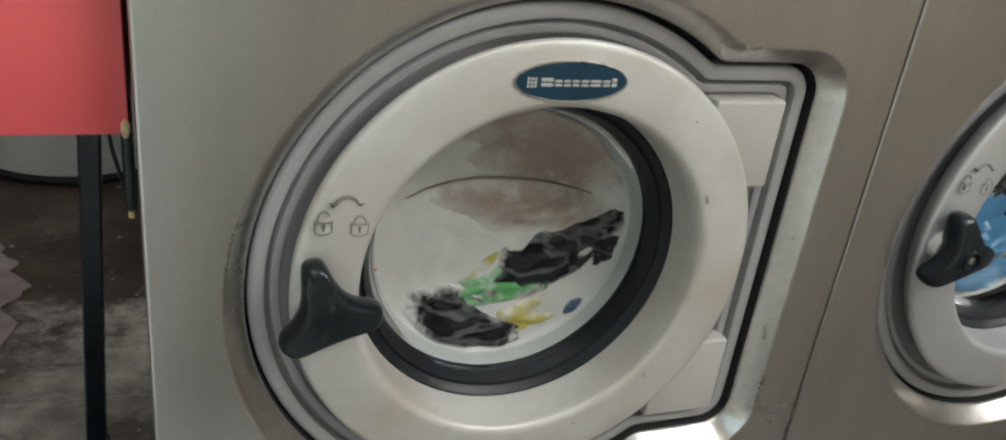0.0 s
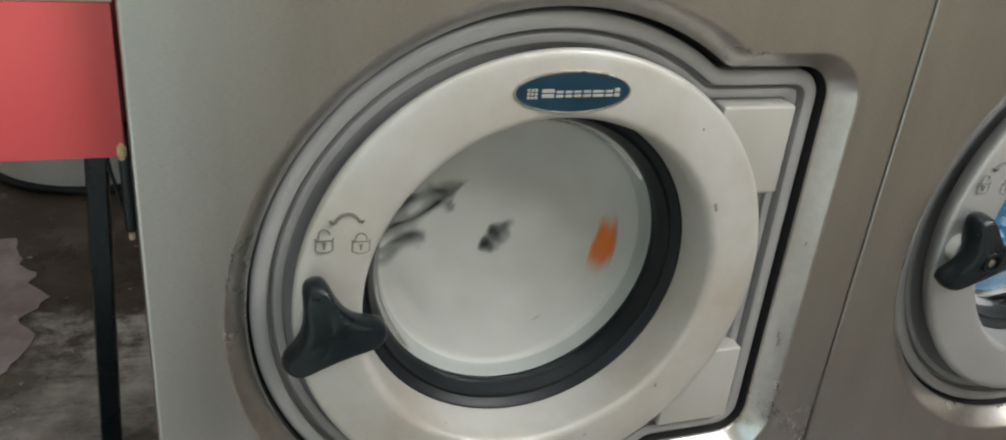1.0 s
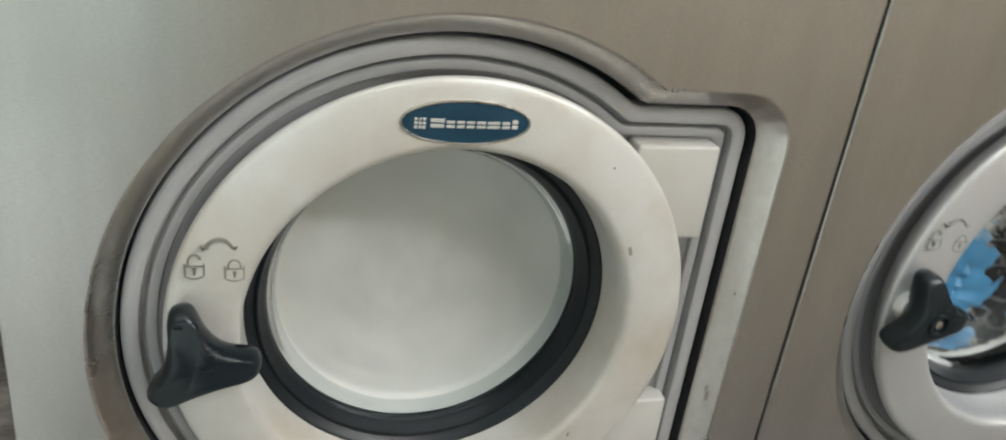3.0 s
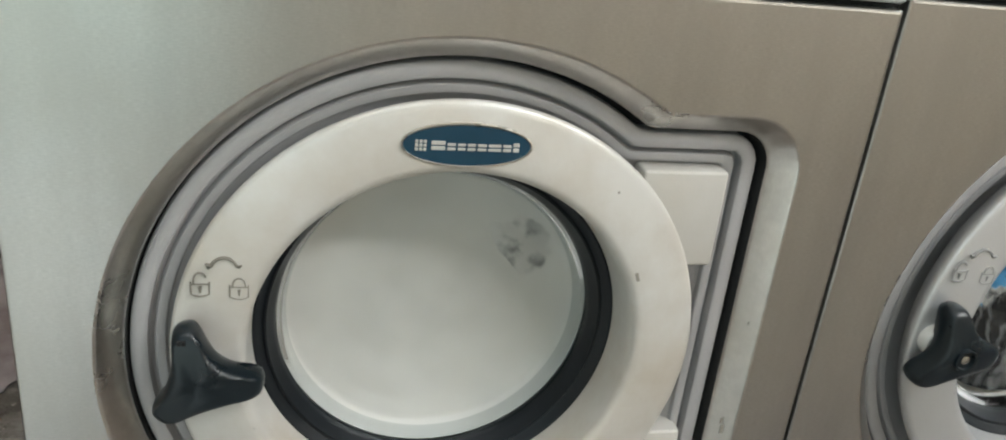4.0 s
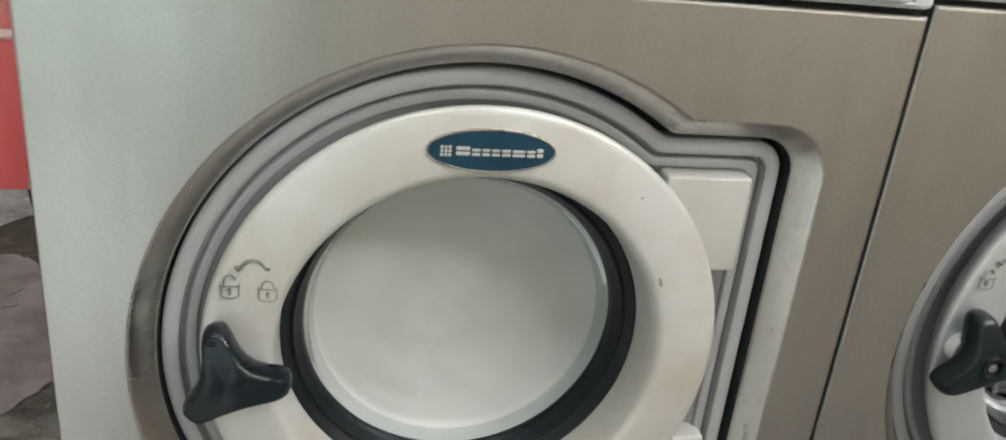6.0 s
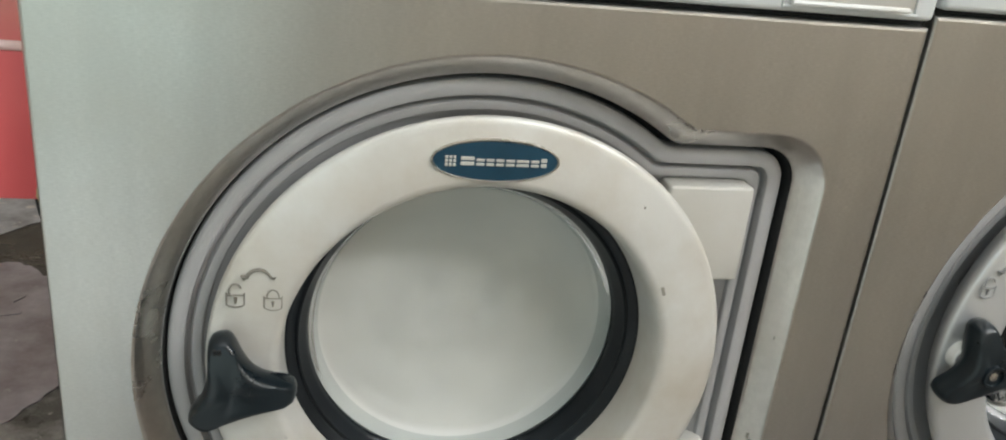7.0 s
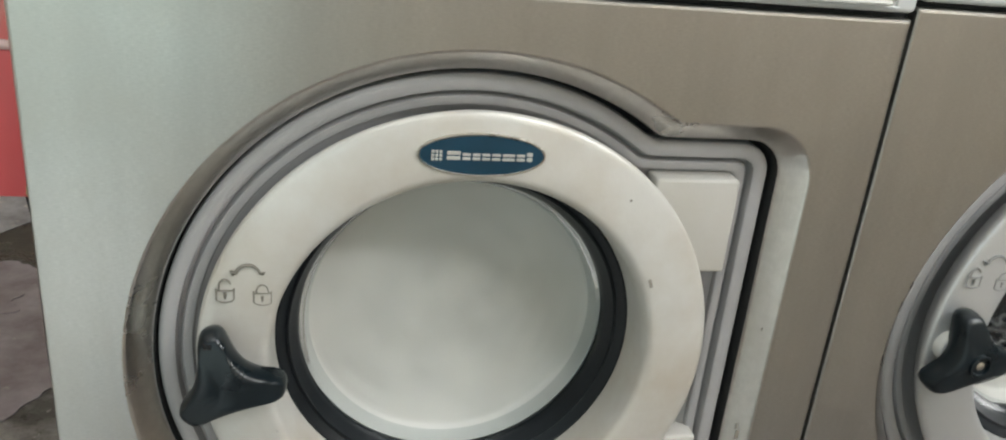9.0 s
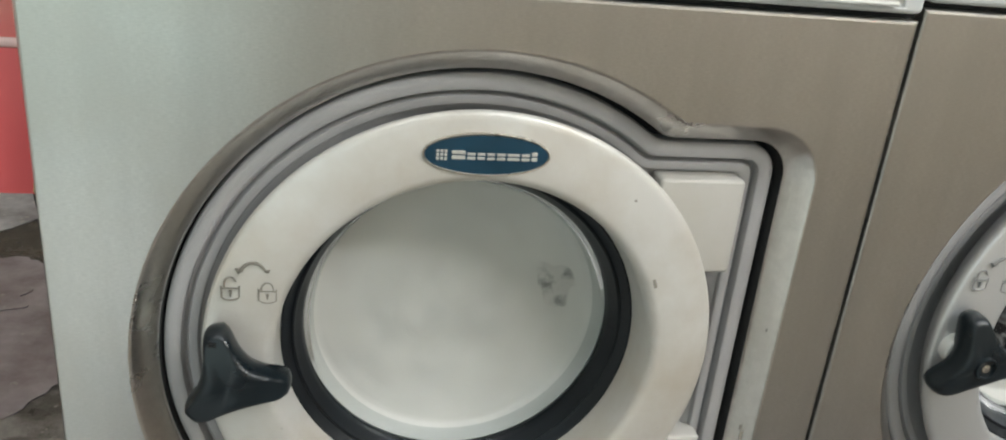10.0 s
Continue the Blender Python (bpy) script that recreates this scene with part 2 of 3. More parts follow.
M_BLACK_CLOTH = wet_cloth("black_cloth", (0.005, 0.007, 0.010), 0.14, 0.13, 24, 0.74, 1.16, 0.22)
M_GREEN_CLOTH = wet_cloth("green_cloth", (0.10, 0.36, 0.12), 0.50, 0.5, 26, 0.58, 1.10)
M_YELLOW_CLOTH = wet_cloth("yellow_cloth", (0.50, 0.42, 0.08), 0.50, 0.5, 30, 0.58, 1.10)
M_ORANGE_CLOTH = wet_cloth("orange_cloth", (0.80, 0.20, 0.03), 0.36, 0.5, 30, 0.64, 1.12)
M_NAVY_CLOTH = wet_cloth("navy_cloth", (0.03, 0.08, 0.17), 0.45, 0.5, 40)
M_BROWN_CLOTH = wet_cloth("brown_cloth", (0.43, 0.325, 0.28), 0.34, 0.5, 16, 0.50, 1.06)
M_SOCK_CLOTH = wet_cloth("dark_grey_cloth", (0.14, 0.14, 0.14), 0.56, 0.5, 34, 0.34, 0.98)
M_BLUE_CLOTH = wet_cloth("blue_cloth", (0.05, 0.22, 0.42), 0.42, 0.4, 16)


# ---- mesh helpers ----
def lerp(table, t, k=1):
    for a, b in zip(table, table[1:]):
        if a[0] <= t <= b[0]:
            return a[k] + (b[k] - a[k]) * (t - a[0]) / max(b[0] - a[0], 1e-9)
    return table[-1][k]


def mesh_object(name, bm, material, smooth=40):
    bmesh.ops.recalc_face_normals(bm, faces=bm.faces)
    for f in bm.faces:
        f.smooth = True
    for e in bm.edges:
        if len(e.link_faces) == 2 and e.calc_face_angle(0) > radians(smooth):
            e.smooth = False
    data = bpy.data.meshes.new(name)
    bm.to_mesh(data)
    bm.free()
    data.materials.append(material)
    return new(name, data)


def part(name, bm, material, parent, label="", smooth=40):
    ob = mesh_object(name, bm, material, smooth)
    ob.parent = parent
    return tagged(ob, label)


def loft(rings, closed=True, cap_first=False, cap_last=False):
    """Quads between rings of equally many points."""
    bm = bmesh.new()
    vs = [[bm.verts.new(q) for q in r] for r in rings]
    n = len(rings[0])
    for a, b in zip(vs, vs[1:]):
        for i in range(n if closed else n - 1):
            j = (i + 1) % n
            bm.faces.new((a[i], a[j], b[j], b[i]))
    if cap_first:
        bm.faces.new(vs[0])
    if cap_last:
        bm.faces.new(vs[-1][::-1])
    return bm


def lathe(profile, centre, n=144, cap_last=False):
    """Profile of (radius, y) turned about the door's axis."""
    cx, cz = centre
    return loft([[(cx + r * math.cos(2 * math.pi * i / n), y, cz + r * math.sin(2 * math.pi * i / n)) for i in range(n)]
                 for r, y in profile], cap_last=cap_last)


def box(x0, x1, y0, y1, z0, z1, r=0.0, seg=2):
    bm = bmesh.new()
    bmesh.ops.create_cube(bm, size=1)
    for q in bm.verts:
        q.co = Vector((x0 if q.co.x < 0 else x1, y0 if q.co.y < 0 else y1, z0 if q.co.z < 0 else z1))
    if r:
        bmesh.ops.bevel(bm, geom=bm.edges[:], offset=r, segments=seg, profile=0.5, affect="EDGES")
    return bm


def tube(points, radius, n=8, taper=None):
    """A round bar along a polyline."""
    pts = [Vector(q) for q in points]
    rings = []
    for i, q in enumerate(pts):
        d = (pts[min(i + 1, len(pts) - 1)] - pts[max(i - 1, 0)]).normalized()
        side = d.cross(Vector((0, 1, 0)) if abs(d.y) < 0.9 else Vector((1, 0, 0))).normalized()
        up = side.cross(d)
        r = radius * (taper[i] if taper else 1)
        rings.append([q + r * (side * math.cos(2 * math.pi * k / n) + up * math.sin(2 * math.pi * k / n)) for k in range(n)])
    return loft(rings, cap_first=True, cap_last=True)


def merge(bms):
    out = bmesh.new()
    for b in bms:
        tmp = bpy.data.meshes.new("tmp")
        b.to_mesh(tmp)
        b.free()
        out.from_mesh(tmp)
        bpy.data.meshes.remove(tmp)
    return out


# ---- the room ----
FLOOR_X, FLOOR_Y = (-3.0, 8.0), (-2.0, 2.4)


def room():
    (x0, x1), (y0, y1), h, w = FLOOR_X, FLOOR_Y, 2.75, 0.12
    tagged(mesh_object("floor", box(x0 - w, x1 + w, y0 - w, y1 + w, -0.15, 0, 0), M_FLOOR), "dark stained worn concrete floor with pale patches and painted glare", "floor", kind="structure")
    tagged(mesh_object("ceiling", box(x0 - w, x1 + w, y0 - w, y1 + w, h, h + w), M_CEIL), "plain white painted ceiling", "ceiling", kind="structure")
    tagged(mesh_object("wall_north", box(x0, x1, y1, y1 + w, 0, h), M_WALL), "beige painted wall behind the machines", "wall", kind="structure")
    tagged(mesh_object("wall_east", box(x1, x1 + w, y0, y1, 0, h), M_WALL), "beige painted wall", "wall", kind="structure")
    tagged(mesh_object("wall_west", box(x0 - w, x0, y0, y1, 0, h), M_WALL), "beige painted wall", "wall", kind="structure")
    # south wall with the glass street door
    (dx0, dx1), (dz0, dz1) = DOOR_X, DOOR_Z
    tagged(mesh_object("wall_south", merge([box(x0, dx0, y0 - w, y0, 0, h), box(dx1, x1, y0 - w, y0, 0, h), box(dx0, dx1, y0 - w, y0, dz1, h), box(dx0, dx1, y0 - w, y0, 0, dz0)]), M_WALL),
           "beige painted wall with a glass street door", "wall", kind="structure")
    door = tagged(new("door_1"), "glass street door in a dark frame", "door", kind="structure")
    for a, b, c, d in ((dx0, dx0 + 0.05, dz0, dz1), (dx1 - 0.07, dx1, dz0, dz1), (dx0 + 0.05, dx1 - 0.07, dz1 - 0.05, dz1), (dx0 + 0.05, dx1 - 0.07, dz0, dz0 + 0.05)):
        part("door_frame", box(a, b, y0 - 0.015, y0 + 0.02, c, d, 0.004), M_KNOB, door)
    # fixtures for all of them, the added fill lamps too
    for lx, ly in TUBES_AND_FILLS:
        lamp = tagged(new("ceiling_or_fill_light"), "unseen white fluorescent ceiling light, some added as fill", "ceiling light", "ceiling lights")
        lamp.location = (lx, ly, h)
        part("housing", box(-0.64, 0.64, -0.09, 0.09, -0.05, -0.001, 0.01), M_WHITE, lamp)
        for dy in (-0.045, 0.045):
            part("tube", tube([(-0.6, dy, -0.068), (0.6, dy, -0.068)], 0.013), M_TUBE, lamp)

    # two pale sheets added out of view to brighten the steel by reflection
    tagged(mesh_object("reflector_sheet", box(-0.385, -0.06, -0.42, -0.12, 0.0005, 0.004, 0.001, 1), M_PALE_REFLECTOR), "added unseen pale strip reflected in the steel lip", "linoleum", kind="structure")
    tagged(mesh_object("reflector_sheet", box(-2.3, -0.39, -1.96, -0.12, 0.0005, 0.004, 0.001, 1), M_PALE_REFLECTOR), "added unseen pale grey sheet inside the street door, reflected in the steel", "linoleum", kind="structure")


room()

# ---- washing machines ----
AXIS_Z = 0.5                     # height of the door's axis
RC = (0.0002, AXIS_Z + 0.0040)  # centre of the door ring
LEFT, RIGHT, SEAM_Z = -0.3257, 0.3343, AXIS_Z + 0.3127
PITCH = 0.672
DOOR_SHIFT = (-0.011, -0.011, 0.005)   # how the silver door hangs in its opening
SECOND = (PITCH, 0.006, 0.009)         # the silver machine stands a little back and higher
N_OPEN = 320
INNER = 0.0                      # depth of the glass and the wash behind it


def opening(inset, n=N_OPEN):
    """Outline of the door opening: a circle with a square-shouldered hinge bay, drawn in by inset. x, z about the axis."""
    R, hx, hz, rc = 0.2689 - inset, 0.2768 - inset, 0.2195 - inset, max(0.047 - inset, 0.008)
    pts = []
    for i in range(n):
        a = 2 * math.pi * i / n
        ca, sa = math.cos(a), math.sin(a)
        r = R
        if ca > 0:
            q = min(hx / max(ca, 1e-6), hz / max(abs(sa), 1e-6))
            # rounded corner
            bx, bz = hx - rc, hz - rc
            if q * ca > bx and q * abs(sa) > bz:
                b = ca * bx + abs(sa) * bz
                disc = b * b - (bx * bx + bz * bz - rc * rc)
                if disc >= 0:
                    q = b + math.sqrt(disc)
            k = 0.004
            hgt = max(k - abs(q - R), 0) / k
            r = max(q, R) + hgt * hgt * k * 0.25
        pts.append((r * ca, r * sa))
    return pts


def opening_ring(inset, y):
    return [(x, y, AXIS_Z + z) for x, z in opening(inset)]


def border_ring(y, x0, x1, z0, z1):
    """Points on a rectangle at the same bearings as the opening's."""
    pts = []
    corners = sorted((math.atan2(cz, cx) % (2 * math.pi)) for cx in (x0, x1) for cz in (z0, z1))
    idx = {round(a / (2 * math.pi) * N_OPEN) % N_OPEN: a for a in corners}
    for i in range(N_OPEN):
        a = idx.get(i, 2 * math.pi * i / N_OPEN)
        ca, sa = math.cos(a), math.sin(a)
        q = min((x1 if ca > 0 else x0) / ca if abs(ca) > 1e-9 else 9, (z1 if sa > 0 else z0) / sa if abs(sa) > 1e-9 else 9)
        pts.append((q * ca, y, AXIS_Z + q * sa))
    return pts


def padlock(cx, cz, y, is_open):
    """An engraved padlock: body outline, shackle, keyhole."""
    w, hgt, r = 0.0067, 0.0119, 0.00075
    b = [(cx - w - 0.0008, y, cz + hgt * 0.45), (cx - w, y, cz + hgt * 0.45), (cx - w, y, cz - hgt * 0.38), (cx - w * 0.6, y, cz - hgt * 0.52), (cx, y, cz - hgt * 0.58),
         (cx + w * 0.6, y, cz - hgt * 0.52), (cx + w, y, cz - hgt * 0.38), (cx + w, y, cz + hgt * 0.45), (cx + w + 0.0008, y, cz + hgt * 0.45)]
    top = [(cx - w, y, cz + hgt * 0.3), (cx + w, y, cz + hgt * 0.3)]
    s = [(cx + 0.0046 * math.cos(a), y, cz + hgt * (0.62 if is_open else 0.42) + 0.0060 * math.sin(a)) for a in np.linspace(math.pi, 0.35 if is_open else 0, 12)]
    s.insert(0, (cx - 0.0046, y, cz + hgt * 0.3))
    if not is_open:
        s.append((cx + 0.0046, y, cz + hgt * 0.3))
    key = [(cx, y, cz + 0.0016), (cx, y, cz - 0.0037)]
    return merge([tube(b, r, 6), tube(top, r, 6), tube(s, r, 6), tube(key, r * 1.7, 6, [1.2, 0.6])])


def lock_arrow(y):
    c = (-0.1757, AXIS_Z + 0.0826)
    arc = [(c[0] + 0.0102 * math.cos(a), y, c[1] + 0.0112 * math.sin(a)) for a in np.linspace(radians(160), radians(20), 16)]
    heads = []
    for sgn in (-1, 1):
        tip = (c[0] + sgn * 0.0114, y, c[1] + 0.0018)
        heads.append(tube([tip, (tip[0] - sgn * 0.0006, y, tip[2] + 0.0040)], 0.0034, 6, [0.1, 1]))
    return merge([tube(arc, 0.0015, 6)] + heads)


def knob_mesh():
    """Three-armed grip knob about its own hub, front towards -y."""
    arms = [(105, 0.047), (-7, 0.047), (-134, 0.047)]
    n = 96

    pts = []
    for (d0, r0), (d1, r1) in zip(arms, arms[1:] + arms[:1]):
        # blunt tip of one arm, then a hollow flank to the next (the arms go clockwise)
        gap = (d0 - d1) % 360
        for off in (12, 8.5, 4, -4, -8.5):
            pts.append((radians(d0 + off), r0 * (0.975 if abs(off) == 12 else 1.0)))
        pa = Vector((math.cos(radians(d0 - 12)), math.sin(radians(d0 - 12)))) * r0 * 0.975
        pb = Vector((math.cos(radians(d1 + 12)), math.sin(radians(d1 + 12)))) * r1 * 0.975
        mid = radians(d0 - gap / 2)
        pc = Vector((math.cos(mid), math.sin(mid))) * 0.0155
        for k in range(13):
            f = k / 13
            q = pa * (1 - f) ** 2 + pc * 2 * f * (1 - f) + pb * f * f
            pts.append((math.atan2(q.y, q.x), q.length))
    pts = sorted((a % (2 * math.pi), r) for a, r in pts)
    pts = [(pts[-1][0] - 2 * math.pi, pts[-1][1])] + pts + [(pts[0][0] + 2 * math.pi, pts[0][1])]
    base = [lerp(pts, 2 * math.pi * i / n) for i in range(n)]
    for _ in range(2):
        base = [(base[i - 1] + 2 * base[i] + base[(i + 1) % n]) / 4 for i in range(n)]
    layers = [(0.80, 0.002), (0.93, -0.001), (1.0, -0.008), (1.0, -0.014), (0.955, -0.0195), (0.86, -0.0225), (0.7, -0.0228), (0.45, -0.021), (0.2, -0.020)]
    rings = []
    for f, y in layers:
        ring = []
        for i in range(n):
            a = 2 * math.pi * i / n
            inset = (1 - f) * 0.024
            r = max(base[i] - inset, 0.004) if f > 0.5 else base[i] * f
            ring.append((r * math.cos(a), y - 0.008 + 0.34 * max(r - 0.012, 0), r * math.sin(a)))
        rings.append(ring)
    return loft(rings, cap_first=True, cap_last=True)


def badge(parent):
    cx, cz, hw, hh, n = 0.0007, AXIS_Z + 0.1893, 0.0503, 0.0176, 72

    def oval(s, y, d=0.0):
        return [(cx + (hw * s - d) * math.cos(2 * math.pi * i / n), y, cz + (hh * s - d) * math.sin(2 * math.pi * i / n)) for i in range(n)]
    plate = part("badge", loft([oval(1, 0.0075), oval(1, 0.0034), oval(1, 0.0024, 0.0005), oval(1, 0.0024, 0.0012), oval(1, 0.0032, 0.0018)]), M_CHROME, parent, "oval badge with a thin silver rim")
    part("badge_field", loft([oval(1, 0.0032, 0.0016), oval(0.5, 0.0028)], cap_last=True), M_BADGE, plate, "dark teal blue oval field")
    # plain light shapes of the maker's mark: a small grid and a row of split blocks
    shapes, y0, y1 = [], 0.0022, 0.0034
    for i in range(3):
        for j in range(3):
            shapes.append(box(cx - 0.0396 + i * 0.0031, cx - 0.0373 + i * 0.0031, y0, y1, cz - 0.0049 + j * 0.0031, cz - 0.0026 + j * 0.0031, 0.0003, 1))
    x = cx - 0.0275
    for k, wd in enumerate((0.0105, 0.0064, 0.0060, 0.0062, 0.0068, 0.0098, 0.0064, 0.0046)):
        low, top = cz - 0.0038, cz + (0.0032 if k in (0, 7) else 0.0017)
        mid = (low + top) / 2
        shapes += [box(x, x + wd, y0, y1, low, mid - 0.0006, 0.0003, 1), box(x, x + wd, y0, y1, mid + 0.0006, top, 0.0003, 1)]
        x += wd + 0.0015
    part("badge_print", merge(shapes), M_BADGE_PRINT, plate, "silver printed maker's mark as plain blocks")


def washing_machine(x, ring_material, label, cream):
    mc = tagged(new("washing_machine"), label, "washing machine", "row of washing machines")
    mc.location = SECOND if x else (0, 0, 0)
    x0, x1, z0, z1 = LEFT - (0.0044 if x else 0), RIGHT, 0.0 - AXIS_Z + 0.012, SEAM_Z - AXIS_Z
    # pressed front panel: folded edges, face, rolled lip and slanted throat
    rings = [border_ring(0.03, x0, x1, z0, z1), border_ring(0.0032, x0, x1, z0, z1), border_ring(0.0014, x0 + 0.0004, x1 - 0.0004, z0 + 0.0004, z1 - 0.0004),
             border_ring(0.0004, x0 + 0.0014, x1 - 0.0014, z0 + 0.0014, z1 - 0.0014), border_ring(0.0, x0 + 0.0032, x1 - 0.0032, z0 + 0.0032, z1 - 0.0032)]
    part("front_panel", loft(rings + [opening_ring(-0.0032, 0.0)]), M_PANEL, mc, "brushed stainless steel front panel", 8)
    lip = [(-0.0032, 0.0), (-0.0018, 0.0003), (-0.0004, 0.0014), (0.0146, 0.0190), (0.0156, 0.0205), (0.0160, 0.0220)]
    part("opening_lip", loft([opening_ring(a, b) for a, b in lip]), M_LIP, mc, "slanted steel lip round the door opening", 30)
    # the gap's dark is put into its wall as black
    part("gap_wall", loft([opening_ring(0.0160, 0.0220), opening_ring(0.0166, 0.0240), opening_ring(0.0172, 0.044), opening_ring(0.05, 0.044)]), M_GAP, mc, "wall of the gap, coloured black so that it reads dark")
    if x == 0:
        for sx, sz, sw, sh in ((0.2700, -0.085, 0.0020, 0.0050), (0.2680, -0.076, 0.0012, 0.003), (0.2708, 0.03, 0.0007, 0.0016)):
            part("scuff", box(sx - sw, sx + sw, 0.0060 + (0.2775 - 0.0035 - sx) * 0.3, 0.0070 + (0.2775 - 0.0035 - sx) * 0.3, AXIS_Z + sz - sh, AXIS_Z + sz + sh, 0.0003, 1), M_SCRATCH, mc, "small scuff on the steel lip")
    # body shell behind the panel
    part("side_panel", box(x0 + 0.001, x0 + 0.004, 0.031, 0.74, 0.012, 1.14), M_BODY, mc)
    part("side_panel", box(x1 - 0.004, x1 - 0.001, 0.031, 0.74, 0.012, 1.14), M_BODY, mc)
    part("back_panel", box(x0 + 0.004, x1 - 0.004, 0.735, 0.74, 0.012, 1.14), M_BODY, mc)
    part("plinth", box(x0 + 0.004, x1 - 0.004, 0.04, 0.735, -mc.location.z, 0.012), M_GAP, mc)
    part("side_seal", box(x1 - 0.0005, x1 + 0.0152, 0.018, 0.06, 0.012, 1.14), M_GAP, mc, "black seal strip")
    # console above the seam
    part("seam_strip", box(x0 + 0.004, x1 - 0.004, 0.010, 0.04, SEAM_Z - 0.004, SEAM_Z + 0.012), M_GAP, mc, "black seam strip")
    con = part("console", box(x0 + 0.001, x1 - 0.001, -0.004, 0.06, SEAM_Z + 0.0052, 1.14, 0.005, 3), M_CONSOLE, mc, "pale grey plastic control console")
    part("top_panel", box(x0 + 0.001, x1 - 0.001, 0.06, 0.74, 1.1, 1.14, 0.003), M_BODY, mc)
    fx0, fx1, fz0 = 0.2035, 0.3165, SEAM_Z + 0.0085
    for a, b, c, d in ((fx0, fx1, fz0, fz0 + 0.0022), (fx0, fx0 + 0.003, fz0 + 0.0022, fz0 + 0.09), (fx1 - 0.003, fx1, fz0 + 0.0022, fz0 + 0.09)):
        part("flap_frame", box(a, b, -0.0062, -0.003, c, d, 0.0008), M_CONSOLE, con)
    flap = part("flap", box(fx0 + 0.0042, fx1 - 0.0042, -0.0065, -0.003, fz0 + 0.0055, fz0 + 0.088, 0.001), M_HINGE, con, "hinged soap drawer flap")
    part("flap_hinge", tube([(fx0 + 0.006, -0.0085, fz0 + 0.0045), (fx1 - 0.010, -0.0085, fz0 + 0.0045)], 0.0021), M_WHITE, flap)
    # door surround
    prof = [(0.0208, 0.050), (0.0208, 0.0285), (0.0220, 0.0262), (0.026, 0.0252), (0.0325, 0.0250), (0.0340, 0.0260), (0.0350, 0.0370), (0.0378, 0.0378), (0.0386, 0.0320), (0.0400, 0.0300),
            (0.0460, 0.0304), (0.0474, 0.0314), (0.0482, 0.0350), (0.0510, 0.0362), (0.056, 0.0400), (0.066, 0.045)]
    sur = part("door_surround", loft([opening_ring(a, b) for a, b in prof] + [[(0.165 * math.cos(2 * math.pi * i / N_OPEN), 0.046, AXIS_Z + 0.165 * math.sin(2 * math.pi * i / N_OPEN)) for i in range(N_OPEN)]]),
               M_SURROUND, mc, "grey moulded surround with concentric ridges", 50)
    sur.location.x = -0.002
    # door
    # the face falls back a little towards the rolled rim; the rim is undercut
    door = part("door_ring", lathe([(0.200, 0.036), (0.2100, 0.0320), (0.2160, 0.0190), (0.2180, 0.0160), (0.2186, 0.0130), (0.2178, 0.0106), (0.2155, 0.0090), (0.2110, 0.0079), (0.2000, 0.0060), (0.1900, 0.0047),
                                    (0.1800, 0.0038), (0.1705, 0.0034), (0.1680, 0.0037), (0.1654, 0.0047), (0.1634, 0.0066), (0.1620, 0.0092), (0.1606, 0.020), (0.1585, 0.0540)], RC), ring_material, mc,
                cream, 50)
    if x:
        door.location = DOOR_SHIFT
    part("hinge_plate", box(0.150, 0.2245, 0.0128, 0.045, AXIS_Z + 0.0845, AXIS_Z + 0.1700, 0.003, 3), M_HINGE if x == 0 else ring_material, door, "cream hinge plate")
    part("hinge_plate", box(0.150, 0.2320, 0.0145, 0.045, AXIS_Z - 0.178, AXIS_Z - 0.090, 0.003, 3), M_HINGE if x == 0 else ring_material, door, "cream hinge plate")
    part("gasket", lathe([(0.1600, 0.050), (0.1570, 0.0500), (0.1545, 0.0520), (0.1515, 0.0565), (0.1502, 0.0572), (0.1488, 0.0560), (0.1472, 0.0565), (0.1450, 0.0610), (0.1418, 0.0660), (0.1405, 0.0690), (0.1396, 0.0745), (0.1500, 0.095)], RC),
         M_RUBBER, door, "black rubber glass gasket", 35)
    glass = part("glass", lathe([(a, b + INNER) for a, b in ((0.1315, 0.0888), (0.1290, 0.0897), (0.108, 0.0905), (0.08, 0.0908), (0.04, 0.0910), (0.004, 0.0911))], RC, cap_last=True),
                 M_GLASS, door, "clear bowl-shaped door glass", 60)
    rim = part("glass_rim", lathe([(a, b + INNER) for a, b in ((0.1420, 0.0702), (0.1400, 0.0715), (0.1388, 0.0745), (0.1374, 0.0790), (0.1356, 0.0840), (0.1338, 0.0870), (0.1315, 0.0888))], RC),
               M_GLASS_RIM, glass, "thick moulded side of the glass bowl", 60)
    rim.visible_shadow = False
    glass.visible_shadow = False
    # engraved signs
    yf, line = 0.0052, M_ENGRAVE_GREY if x else M_ENGRAVE
    part("lock_sign", padlock(-0.1935, AXIS_Z + 0.0678, yf + 0.0006, True), line, door, "engraved open padlock sign")
    part("lock_sign", padlock(-0.1650, AXIS_Z + 0.0662, yf - 0.0012, False), line, door, "engraved closed padlock sign")
    part("arrow_sign", lock_arrow(yf), line, door, "engraved double-headed arrow")
    # knob
    kx, kz = -0.1925, AXIS_Z + 0.0005
    boss = part("knob_boss", lathe([(0.0165, 0.010), (0.0165, -0.002), (0.015, -0.0035), (0.002, -0.0035)], (kx - 0.004, kz), 40, True), M_WHITE, door)
    km = knob_mesh()
    bmesh.ops.translate(km, verts=km.verts, vec=(kx, -0.003, kz))
    knob = part("knob", km, M_KNOB, door, "black three-armed plastic door knob", 50)
